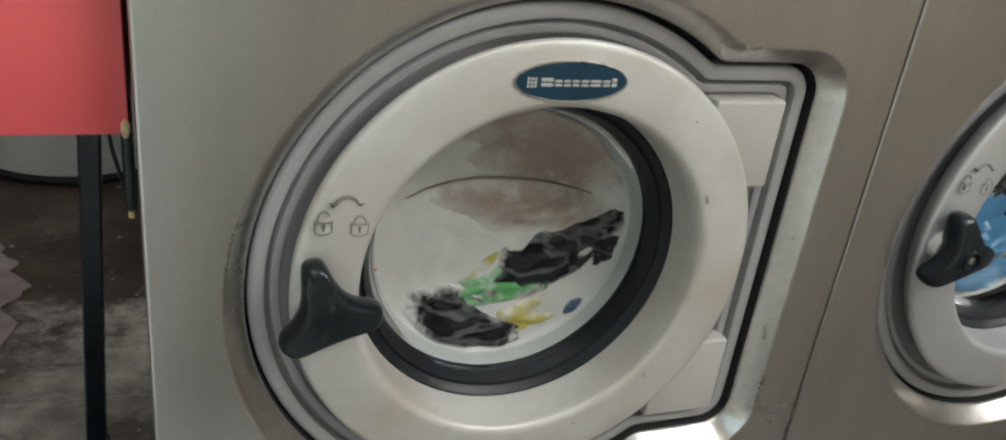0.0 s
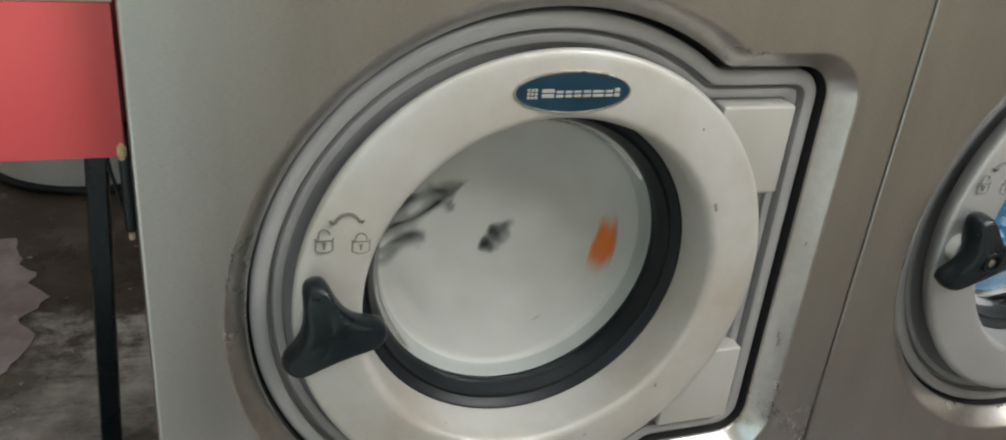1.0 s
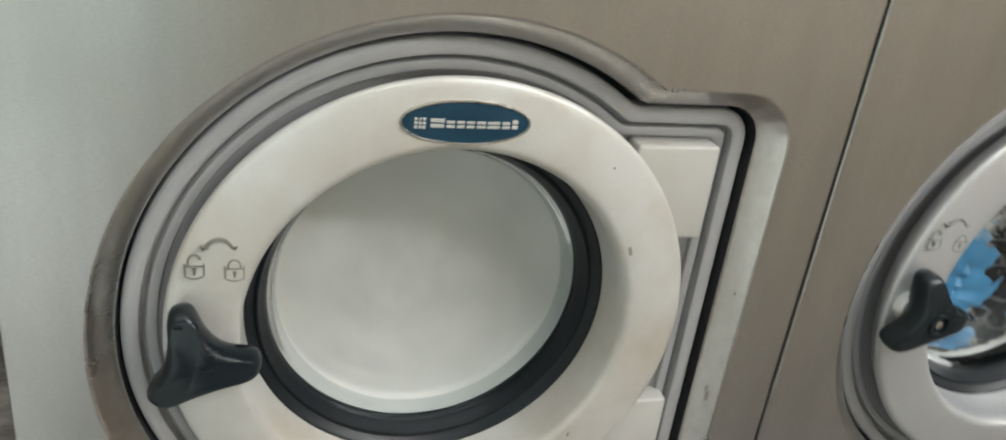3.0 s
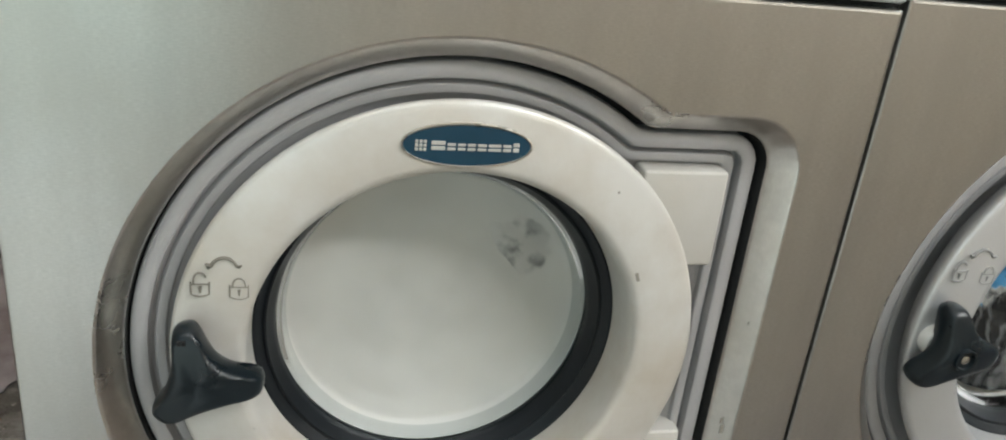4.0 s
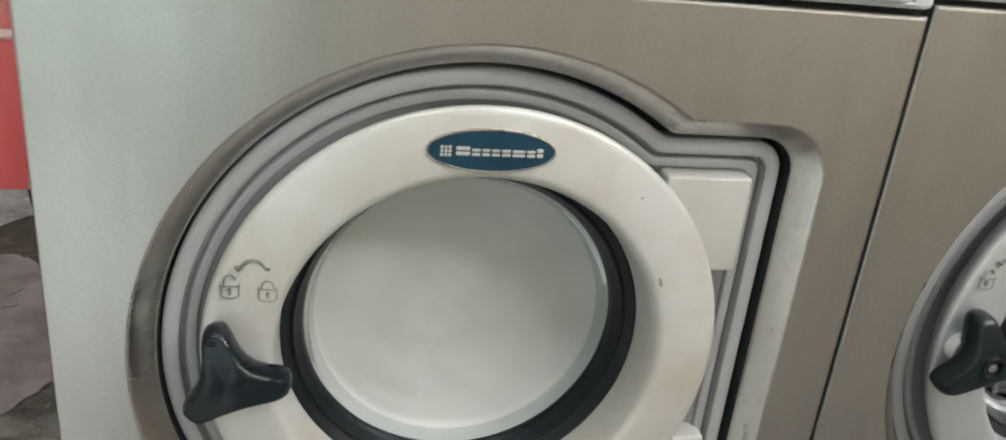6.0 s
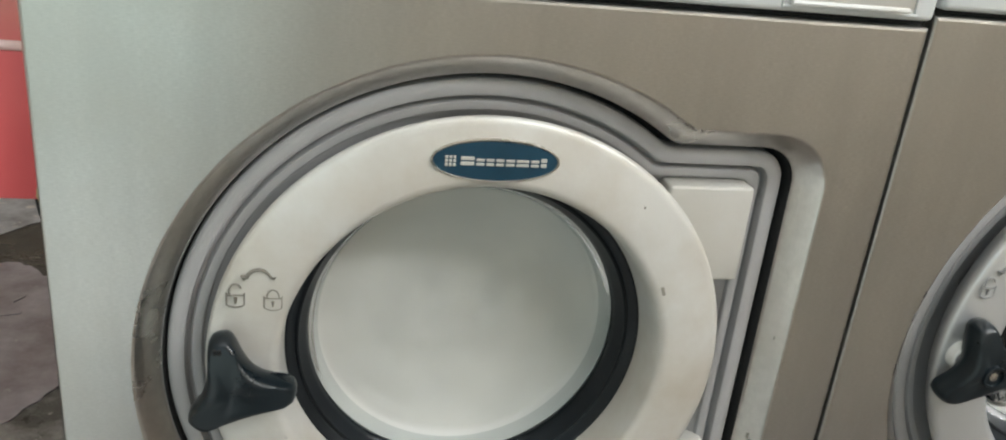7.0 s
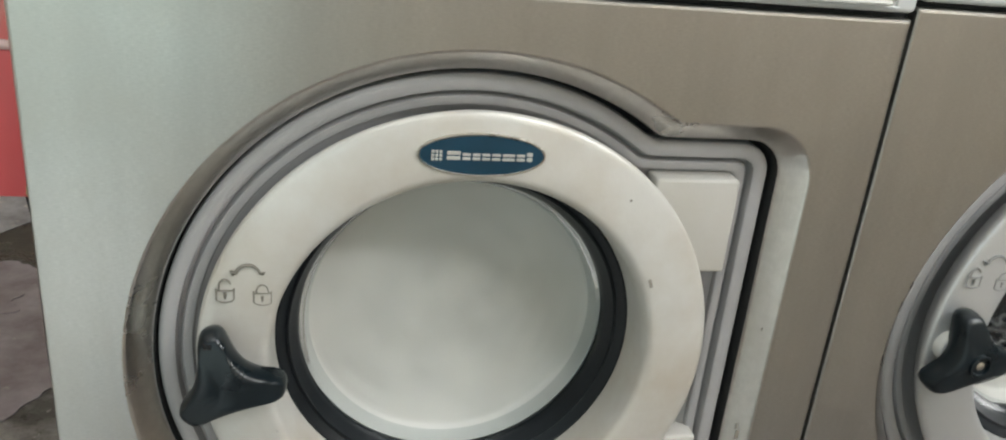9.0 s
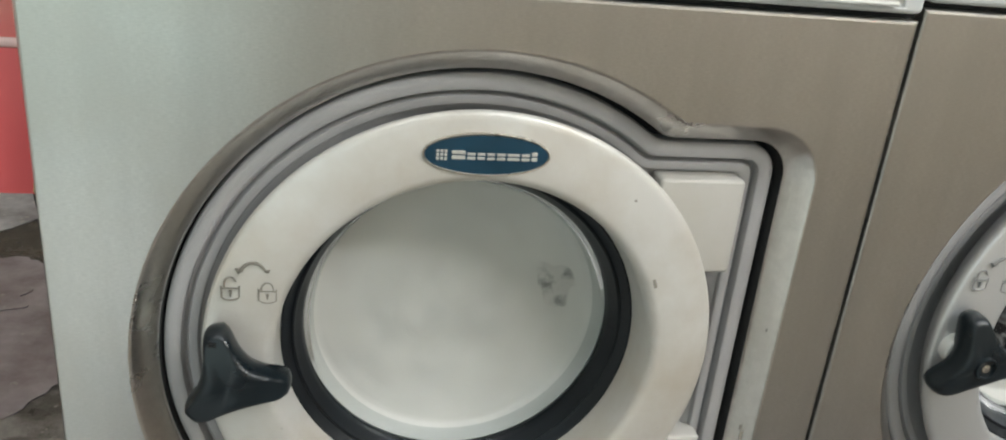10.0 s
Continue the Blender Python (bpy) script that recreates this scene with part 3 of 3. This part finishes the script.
    if x == 0:
        badge(door)
        for i in range(2):
            for j in range(2):
                part("knob_slot", box(kx - 0.0148 + i * 0.0034, kx - 0.0122 + i * 0.0034, -0.0262, -0.0175, kz + 0.0362 + j * 0.0024, kz + 0.0376 + j * 0.0024), M_GAP, knob)
        # chips and scuffs
        for px, pz, sx, sz, tilt in ((0.1555, 0.0785, 0.0015, 0.0042, -20), (0.1275, 0.1535, 0.001, 0.001, 0), (0.1300, -0.1140, 0.0012, 0.0022, 10), (-0.2060, 0.0, 0.0022, 0.0007, 15)):
            b = box(-sx, sx, 0, 0.0006, -sz, sz, 0.0003, 1)
            bmesh.ops.rotate(b, verts=b.verts, cent=(0, 0, 0), matrix=Matrix.Rotation(radians(tilt), 3, "Y"))
            bmesh.ops.translate(b, verts=b.verts, vec=(px, 0.0030 + 0.08 * max(math.hypot(px, pz) - 0.176, 0), AXIS_Z + pz))
            part("chip", b, M_SCRATCH, door, "small chip in the enamel")
    else:
        part("hub_socket", lathe([(0.0115, -0.0305), (0.0108, -0.0340), (0.0088, -0.0338), (0.0082, -0.0300), (0.001, -0.0297)], (kx, kz), 32, True), M_KNOB, knob)
        part("screw", lathe([(0.0046, -0.0297), (0.0042, -0.0322), (0.0005, -0.0328)], (kx, kz), 20, True), M_CHROME, knob, "steel screw head")
    # drum
    part("drum", lathe([(0.160, 0.10), (0.165, 0.125), (0.26, 0.13), (0.26, 0.55), (0.01, 0.56)], RC, 72, True), M_DRUM, mc, "perforated steel drum", 30)
    part("tub_front", lathe([(0.30, 0.095), (0.150, 0.095), (0.158, 0.105)], RC, 72), M_DRUM, mc)
    return mc


washing_machine(0, M_RING, "stainless steel front-loading washing machine with a cream door, washing", "cream enamelled round door ring")
washing_machine(PITCH, M_RING_SILVER, "stainless steel front-loading washing machine with a silver grey door", "silver grey round door ring")


# ---- the wash in the drums ----
def suds(name, seed, label):
    """Foam pressed against the inside of the door bowl, about the drum's axis."""
    n, rings = 120, []
    prof = [(0.150, 0.100), (0.1450, 0.0820), (0.1412, 0.0790), (0.1398, 0.0830), (0.1380, 0.0890), (0.1355, 0.0940), (0.1330, 0.0968)]
    prof += [(0.1312 * (1 - k / 26), 0.0980 + 0.0020 * (1 - (1 - k / 26) ** 2)) for k in range(0, 26)]
    for r, y in prof:
        ring = []
        for i in range(n):
            a = 2 * math.pi * i / n
            q = Vector((r * math.cos(a), 0, r * math.sin(a)))
            lump = noise.fractal((q + Vector((seed, 0, 0))) * 34, 0.9, 2.1, 4) * 0.0017 if r < 0.128 else 0
            ring.append((q.x, y + 0.0012 + lump, q.z))
        rings.append(ring)
    rings.append([(0.150 * math.cos(2 * math.pi * i / n), 0.17, 0.150 * math.sin(2 * math.pi * i / n)) for i in range(n)])
    rings = [rings[-1]] + rings[:-1]
    return tagged(mesh_object(name, loft(rings, cap_first=True, cap_last=True), M_SUDS, 80), label, "soap suds")


def garment(name, material, cx, cz, length, width, angle, seed, label, proud=0.0, soft=0.55, crease=1.0):
    """A crumpled wet piece of cloth about the drum's axis: blob outline, ridged folds, real thickness."""
    n, m = 64, 16
    length, width = length * 1.28, width * 1.34
    ca, sa = math.cos(radians(angle)), math.sin(radians(angle))
    bm = bmesh.new()
    cover = bm.verts.layers.float.new("suds")
    rows = []
    for k in range(m + 1):
        f = k / m
        row = []
        for i in range(n):
            a = 2 * math.pi * i / n
            u, w = math.cos(a), math.sin(a)
            wob = 1 + 0.25 * noise.fractal(Vector((u * 1.3 + seed, w * 1.3, 0.3 * seed)), 0.8, 2.0, 3)
            lx, lz = f * u * length / 2 * wob, f * w * width / 2 * wob
            fold = abs(noise.noise(Vector((lx * 20 + seed, lz * 62, seed)))) * 0.0120 * crease + noise.noise(Vector((lx * 90, lz * 90, seed))) * 0.0008
            y = 0.0962 - proud + fold + 0.016 * f ** 2.5
            x, z = cx + lx * ca - lz * sa, cz + lx * sa + lz * ca
            rr = math.hypot(x, z)
            if rr > 0.131:
                x, z = x * 0.131 / rr, z * 0.131 / rr
            if rr > 0.112:
                y -= min(rr - 0.112, 0.015) * 0.16
            q = bm.verts.new((x, y, z))
            q[cover] = (soft + 0.18) * min(1, f / 0.80) ** 3
            row.append(q)
        rows.append(row)
    back = [bm.verts.new((q.co.x, 0.120, q.co.z)) for q in rows[-1]]
    rows.append(back)
    for r0, r1 in zip(rows[1:], rows[2:]):
        for i in range(n):
            bm.faces.new((r0[i], r0[(i + 1) % n], r1[(i + 1) % n], r1[i]))
    for i in range(n):
        bm.faces.new((rows[0][0], rows[1][i], rows[1][(i + 1) % n])) if i else bm.faces.new((rows[0][0], rows[1][0], rows[1][1]))
    bm.faces.new(back[::-1])
    for q in [q for q in bm.verts if not q.link_faces]:
        bm.verts.remove(q)
    return tagged(mesh_object(name, bm, material, 75), label, "laundry", "laundry in the drum")


FOAM = suds("soap_suds", 3.0, "white soap suds churning behind the door glass")
FOAM_2 = suds("soap_suds", 9.0, "white soap suds in the silver door's drum")
WASH = {
    "brown_top": garment("towel", M_BROWN_CLOTH, 0.034, 0.087, 0.245, 0.118, -14, 2.0, "wet brown towel covered in suds", 0.0025, 0.6, 0.5),
    "brown_low": garment("cloth", M_BROWN_CLOTH, 0.026, 0.031, 0.215, 0.074, -6, 5.0, "soaked pale brown folded cloth", 0.0035, 0.62, 0.5),
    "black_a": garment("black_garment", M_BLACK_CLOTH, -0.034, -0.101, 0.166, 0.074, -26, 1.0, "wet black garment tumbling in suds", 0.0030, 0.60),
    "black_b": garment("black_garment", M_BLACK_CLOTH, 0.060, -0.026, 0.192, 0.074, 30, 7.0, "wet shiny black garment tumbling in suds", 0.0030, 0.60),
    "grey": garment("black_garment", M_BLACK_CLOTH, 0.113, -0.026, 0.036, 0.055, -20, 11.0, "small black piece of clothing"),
    "green": garment("green_garment", M_GREEN_CLOTH, 0.012, -0.060, 0.150, 0.050, 8, 4.0, "wet green piece of clothing", 0.0008, 0.5, 0.5),
    "yellow": garment("yellow_garment", M_YELLOW_CLOTH, 0.028, -0.100, 0.092, 0.042, 4, 6.0, "wet yellow piece of clothing", 0.001, 0.55, 0.4),
    "yellow_b": garment("yellow_garment", M_YELLOW_CLOTH, -0.018, -0.037, 0.062, 0.030, 30, 8.0, "small yellow piece of clothing", 0.0005),
    "orange": garment("orange_garment", M_ORANGE_CLOTH, -0.112, -0.028, 0.042, 0.076, 12, 12.0, "orange and red piece of clothing", 0.0008, 0.6, 0.3),
    "navy": garment("navy_garment", M_NAVY_CLOTH, 0.088, -0.092, 0.034, 0.018, 30, 14.0, "small navy blue piece of clothing"),
}
# shadow of the cloth's fold, laid on as a thin dark brown bar
M_CREASE_SHADE = wet_cloth("brown_crease_shade", (0.16, 0.11, 0.09), 0.12, 0.5, 60, 0.9, 1.3)
part("crease_shade", tube([(-0.104, 0.0935, 0.044), (-0.085, 0.0935, 0.054), (-0.06, 0.0935, 0.061), (-0.035, 0.0935, 0.0635), (-0.011, 0.0935, 0.0628), (0.018, 0.0935, 0.0600), (0.043, 0.0935, 0.0555), (0.066, 0.0935, 0.049), (0.086, 0.0940, 0.042)], 0.0015, 8,
                 [0.3, 0.7, 0.9, 1, 1, 0.9, 0.8, 0.6, 0.3]), M_CREASE_SHADE, WASH["brown_low"], "dark bar for the shade along the fold")
SOCK = garment("sock", M_SOCK_CLOTH, 0.098, 0.0, 0.062, 0.088, 0, 17.0, "dark grey sock soaked in suds", 0.0010, 0.5, 0.15)
BLUE = garment("blue_garment", M_BLUE_CLOTH, -0.012, -0.070, 0.250, 0.190, 10, 20.0, "wet blue and white garment in suds", 0.012, 0.15)
DARK = garment("black_garment", M_BLACK_CLOTH, 0.070, 0.02, 0.250, 0.150, 92, 31.0, "wet black garment in the silver door's drum", 0.004, 0.15)


# ---- the red table and what stands behind it ----
def red_table():
    t = tagged(new("table"), "red laminate table with black splayed legs beside the washing machine", "table")
    x0, x1, y0, y1, z0, z1 = -1.55, -0.3295, 0.03, 0.59, AXIS_Z + 0.137, AXIS_Z + 0.254
    part("tabletop", box(x0, x1, y0 + 0.0042, y1, z1 - 0.006, z1, 0.0015, 3), M_RED, t, "glossy red laminate top")
    part("edge_trim", tube([(x0, y0 + 0.0032, z1 - 0.0030), (x1, y0 + 0.0032, z1 - 0.0030)], 0.0036, 16), M_TRIM, t, "rounded pale pink edge trim")
    part("apron", box(x0 + 0.001, x1 - 0.001, y0 + 0.001, y0 + 0.022, z0, z1 - 0.0062, 0.0015), M_RED, t, "red front apron with a chipped corner")
    part("apron", box(x0 + 0.001, x1 - 0.001, y1 - 0.022, y1 - 0.001, z0, z1 - 0.0062, 0.0015), M_RED, t)
    part("apron", box(x1 - 0.022, x1 - 0.001, y0 + 0.0225, y1 - 0.0225, z0, z1 - 0.0062, 0.0015), M_RED, t)
    part("apron", box(x0 + 0.001, x0 + 0.022, y0 + 0.0225, y1 - 0.0225, z0, z1 - 0.0062, 0.0015), M_RED, t)
    chip = bmesh.new()
    bmesh.ops.create_icosphere(chip, subdivisions=3, radius=1)
    for q in chip.verts:
        s = 1 + 0.3 * noise.noise(q.co * 2.3)
        q.co = Vector((x1 - 0.0035 + q.co.x * 0.0034 * s, y0 + 0.002 + q.co.y * 0.0022, z0 + 0.005 + q.co.z * 0.0075 * s))
    part("chipped_corner", chip, M_CHIP, t, "bare chipboard where the laminate is chipped")
    for lx, dx in ((-0.372, -0.038), (-1.50, 0.038)):
        rings = []
        for f in (0, 0.02, 0.98, 1):
            s = 0.0118 if 0 < f < 1 else 0.0105
            px, z = lx + dx * f, (z1 - 0.008) * (1 - f) + 0.03 * f
            rings.append([(px + a * s, 0.40 + b * s * 1.5, z) for a, b in ((-1, -0.8), (-0.8, -1), (0.8, -1), (1, -0.8), (1, 0.8), (0.8, 1), (-0.8, 1), (-1, 0.8))])
        part("leg", loft(rings, cap_first=True, cap_last=True), M_KNOB, t, "black square metal leg")
        part("foot", box(lx + dx - 0.014, lx + dx + 0.014, 0.20, 0.46, 0.0, 0.03, 0.004), M_KNOB, t, "black metal foot bar")
    part("bracket", box(-0.3376, -0.3288, 0.053, 0.060, z0 - 0.072, z0 + 0.02, 0.003, 3), M_KNOB, t, "black metal strap under the table edge")
    part("strap_end", box(-0.3358, -0.3310, 0.054, 0.059, z0 - 0.079, z0 - 0.0722, 0.0015, 2), M_CHIP, t, "worn tan strap end")
    return t


red_table()


def laundry_bin():
    b = tagged(new("bin"), "white plastic laundry bin with a dark base standing on the floor", "bin")
    b.location = (-0.50, 1.622, 0)
    n = 64

    def ring(r, z):
        return [(r * math.cos(2 * math.pi * i / n), r * math.sin(2 * math.pi * i / n), z) for i in range(n)]
    part("body", loft([ring(0.235, 0.014), ring(0.24, 0.022), ring(0.262, 0.56), ring(0.268, 0.565), ring(0.268, 0.585), ring(0.258, 0.588), ring(0.250, 0.56), ring(0.228, 0.04)], cap_last=True), M_WHITE, b, "white plastic body")
    part("base", loft([ring(0.245, 0.0), ring(0.250, 0.004), ring(0.250, 0.012), ring(0.238, 0.018)], cap_first=True, cap_last=True), M_RUBBER, b, "dark rubber base")


laundry_bin()

# a thin cable looped up under the table edge
tagged(mesh_object("cable", tube([(-0.3475, 0.062, AXIS_Z + 0.141), (-0.3445, 0.062, AXIS_Z + 0.115), (-0.3405, 0.062, AXIS_Z + 0.095), (-0.3360, 0.060, AXIS_Z + 0.078), (-0.3335, 0.055, AXIS_Z + 0.080)], 0.0016), M_RUBBER),
       "thin black cable looped under the red table", "cable")


def lino(seed, cx, cy, rx, ry, z, label, material=M_LINO):
    n = 140
    pts = []
    for i in range(n):
        a = 2 * math.pi * i / n
        s = 1 + 0.2 * noise.fractal(Vector((math.cos(a) * 1.6 + seed, math.sin(a) * 1.6, 0)), 0.8, 2.1, 5)
        pts.append((cx + rx * s * math.cos(a), cy + ry * s * math.sin(a)))
    tagged(mesh_object("linoleum", loft([[(x, y, z) for x, y in pts], [(x, y, z + 0.0015) for x, y in pts]], cap_first=True, cap_last=True), material), label, "linoleum", "torn linoleum remains", kind="structure")


lino(1.0, -0.87, 0.90, 0.30, 0.36, 0.0005, "large torn remains of mauve linoleum on the floor")
lino(6.0, -0.95, 1.03, 0.24, 0.13, 0.0026, "second torn layer of mauve linoleum")
lino(3.0, -1.02, 1.58, 0.30, 0.24, 0.0005, "pale grey worn linoleum remains on the floor", M_WORN_LINO)


# ---- movement ----
# turn of the drum in degrees, clockwise from the front
TURN = [(0, 0), (0.33, 0), (0.4, 6), (0.5, 28), (0.6, 60), (0.7, 92), (0.8, 126), (1.5, 366), (2.0, 530), (3.5, 1055), (7.5, 2511), (10, 3421)]
AWAY = 0.034


# per garment: seconds, degrees ahead of the drum, depth behind the glass, metres outwards
A = AWAY
TRACKS = {
    "brown_top": [(0, 0, 0, 0), (0.6, -8, 0.001, 0), (0.8, -40, 0.004, 0), (1.0, -70, 0.0065, 0.01), (1.15, -75, A, 0), (10, 0, A, 0)],
    "brown_low": [(0, 0, 0, 0), (0.6, -5, 0, 0), (0.8, -10, 0.004, 0), (0.9, -20, A, 0), (10, 0, A, 0)],
    "black_a": [(0, 0, 0, 0), (0.7, 0, 0.001, 0), (0.85, 0, A, 0), (1.3, 15, A, 0), (1.4, 15, 0.006, -0.01), (1.5, 18, 0.0045, -0.012), (1.6, 0, 0.0035, -0.01), (1.75, -20, 0.006, 0), (1.85, -20, A, 0), (10, 0, A, 0)],
    "black_b": [(0, 0, 0, 0), (0.55, 0, 0, 0.004), (0.7, 0, 0, 0.018), (0.8, 0, -0.001, 0.030), (0.9, 0, -0.001, 0.038), (1.0, -24, 0.003, 0.05), (1.1, -24, A, 0), (1.85, -35, A, 0.03), (1.9, -35, 0.005, 0.045), (2.0, -35, 0.006, 0.05), (2.1, -35, A, 0), (10, 0, A, 0)],
    "grey": [(0, 0, 0, 0), (0.6, 0, 0.002, 0), (0.75, 0, A, 0), (0.95, 0, A, -0.08), (1.0, 0, 0.0, -0.10), (1.05, 0, A, -0.08), (10, 0, A, 0)],
    "green": [(0, 0, 0, 0), (0.55, 0, -0.002, 0.008), (0.7, -5, -0.002, 0.022), (0.8, -16, -0.001, 0.030), (0.9, 0, A, 0.03), (1.4, 20, A, 0.02), (1.5, 28, 0.0032, -0.008), (1.7, 20, 0.004, -0.004), (1.8, 20, A, 0)]
             + [q for k in (5, 7, 8, 9) for q in ((k + 0.38, -40, A, 0.05), (k + 0.47, -40, 0.0012 if k > 6 else 0.0036, 0.054), (k + 0.6, -40, 0.002, 0.054), (k + 0.68, -40, A, 0.05))] + [(10, -40, A, 0.05)],
    "yellow": [(0, 0, 0, 0), (0.55, 0, 0.002, 0), (0.7, 0, A, 0)]
              + [q for k in (5, 7, 8, 9) for q in ((k + 0.38, -60, A, 0.01), (k + 0.47, -60, -0.0012 if k > 6 else 0.003, 0.010), (k + 0.6, -60, -0.001, 0.010), (k + 0.68, -60, A, 0.01))] + [(10, -60, A, 0.01)],
    "yellow_b": [(0, 0, 0, 0), (0.6, 0, 0.002, 0), (0.7, 0, A, 0), (10, 0, A, 0)],
    "orange": [(0, 0, 0.0035, 0.020), (0.4, 0, 0.0035, 0.018), (0.6, 0, 0.004, 0), (0.75, 0, 0.002, -0.015), (1.0, 4, 0.001, -0.015), (1.5, -2, 0.002, 0), (1.6, 0, A, 0), (1.85, 2, A, 0), (1.9, 2, 0, -0.01), (2.05, 2, 0, -0.008), (2.15, 2, A, 0), (10, 0, A, 0)],
    "navy": [(0, 0, 0, 0), (0.6, 0, 0.002, 0), (0.7, 0, A, 0), (10, 0, A, 0)],
}
HOME = {"brown_top": (0.055, 0.083), "brown_low": (0.03, 0.034), "black_a": (-0.036, -0.098), "black_b": (0.06, -0.027), "grey": (0.117, -0.026), "green": (0.012, -0.06),
        "yellow": (0.028, -0.1), "yellow_b": (-0.018, -0.037), "orange": (-0.122, -0.03), "navy": (0.088, -0.092)}


# the sock: seconds, bearing in the drum, depth behind the glass
SOCK_TRACK = [(0, 60, A), (3.85, 60, A), (3.95, 42, 0.003), (4.0, 36, 0.001), (4.1, 22, 0.002), (4.2, 10, A), (4.75, 50, A), (4.85, 30, 0.003), (5.0, 24, 0.002), (5.1, 20, 0.003), (5.2, 10, A),
              (6.0, 20, A), (6.1, 8, 0.004), (6.2, -2, 0.003), (6.3, -10, A), (9.0, 60, A), (9.15, 48, 0.003), (9.2, 45, 0.002), (9.3, 30, A), (9.85, 25, A), (9.95, 17, 0.003), (10, 14, 0.003)]


def motions():
    step = [i / 10 for i in range(101)]
    walk(SOCK, [(t, pose(RC[0], INNER + depth, RC[1], 0, -turn, 0)) for t, turn, depth in SOCK_TRACK])
    walk(FOAM, [(t, pose(RC[0], INNER, RC[1], 0, lerp(TURN, t) % 360, 0)) for t in step])
    for key, table in TRACKS.items():
        hx, hz = HOME[key]
        d = math.hypot(hx, hz)
        times = sorted(set(step) | {round(q[0], 3) for q in table})
        walk(WASH[key], [(t, pose(RC[0], INNER + lerp(table, t, 2), RC[1], 0, (lerp(TURN, t) + lerp(table, t, 1)) % 360, 0)
                          @ pose(hx / d * lerp(table, t, 3), 0, hz / d * lerp(table, t, 3))) for t in times])
    turn_2 = [(0, -10), (2.2, 20), (3.5, 30), (3.8, 70), (4.5, 150), (10, 212)]
    walk(FOAM_2, [(t, pose(RC[0] + SECOND[0] + DOOR_SHIFT[0], INNER + 0.020 + SECOND[1] + DOOR_SHIFT[1], RC[1] + SECOND[2] + DOOR_SHIFT[2], 0, lerp(turn_2, t), 0)) for t in step])
    sink = [(0, 0.011), (3.6, 0.012), (4.0, 0.018), (4.4, AWAY), (10, AWAY)]
    walk(BLUE, [(t, pose(RC[0] + SECOND[0] + DOOR_SHIFT[0], INNER + SECOND[1] + DOOR_SHIFT[1] + lerp(sink, t), RC[1] + SECOND[2] + DOOR_SHIFT[2], 0, lerp(turn_2, t), 0)) for t in step])
    walk(DARK, [(t, pose(RC[0] + SECOND[0] + DOOR_SHIFT[0], INNER + SECOND[1] + DOOR_SHIFT[1], RC[1] + SECOND[2] + DOOR_SHIFT[2], 0, lerp(turn_2, t), 0)) for t in step])


motions()
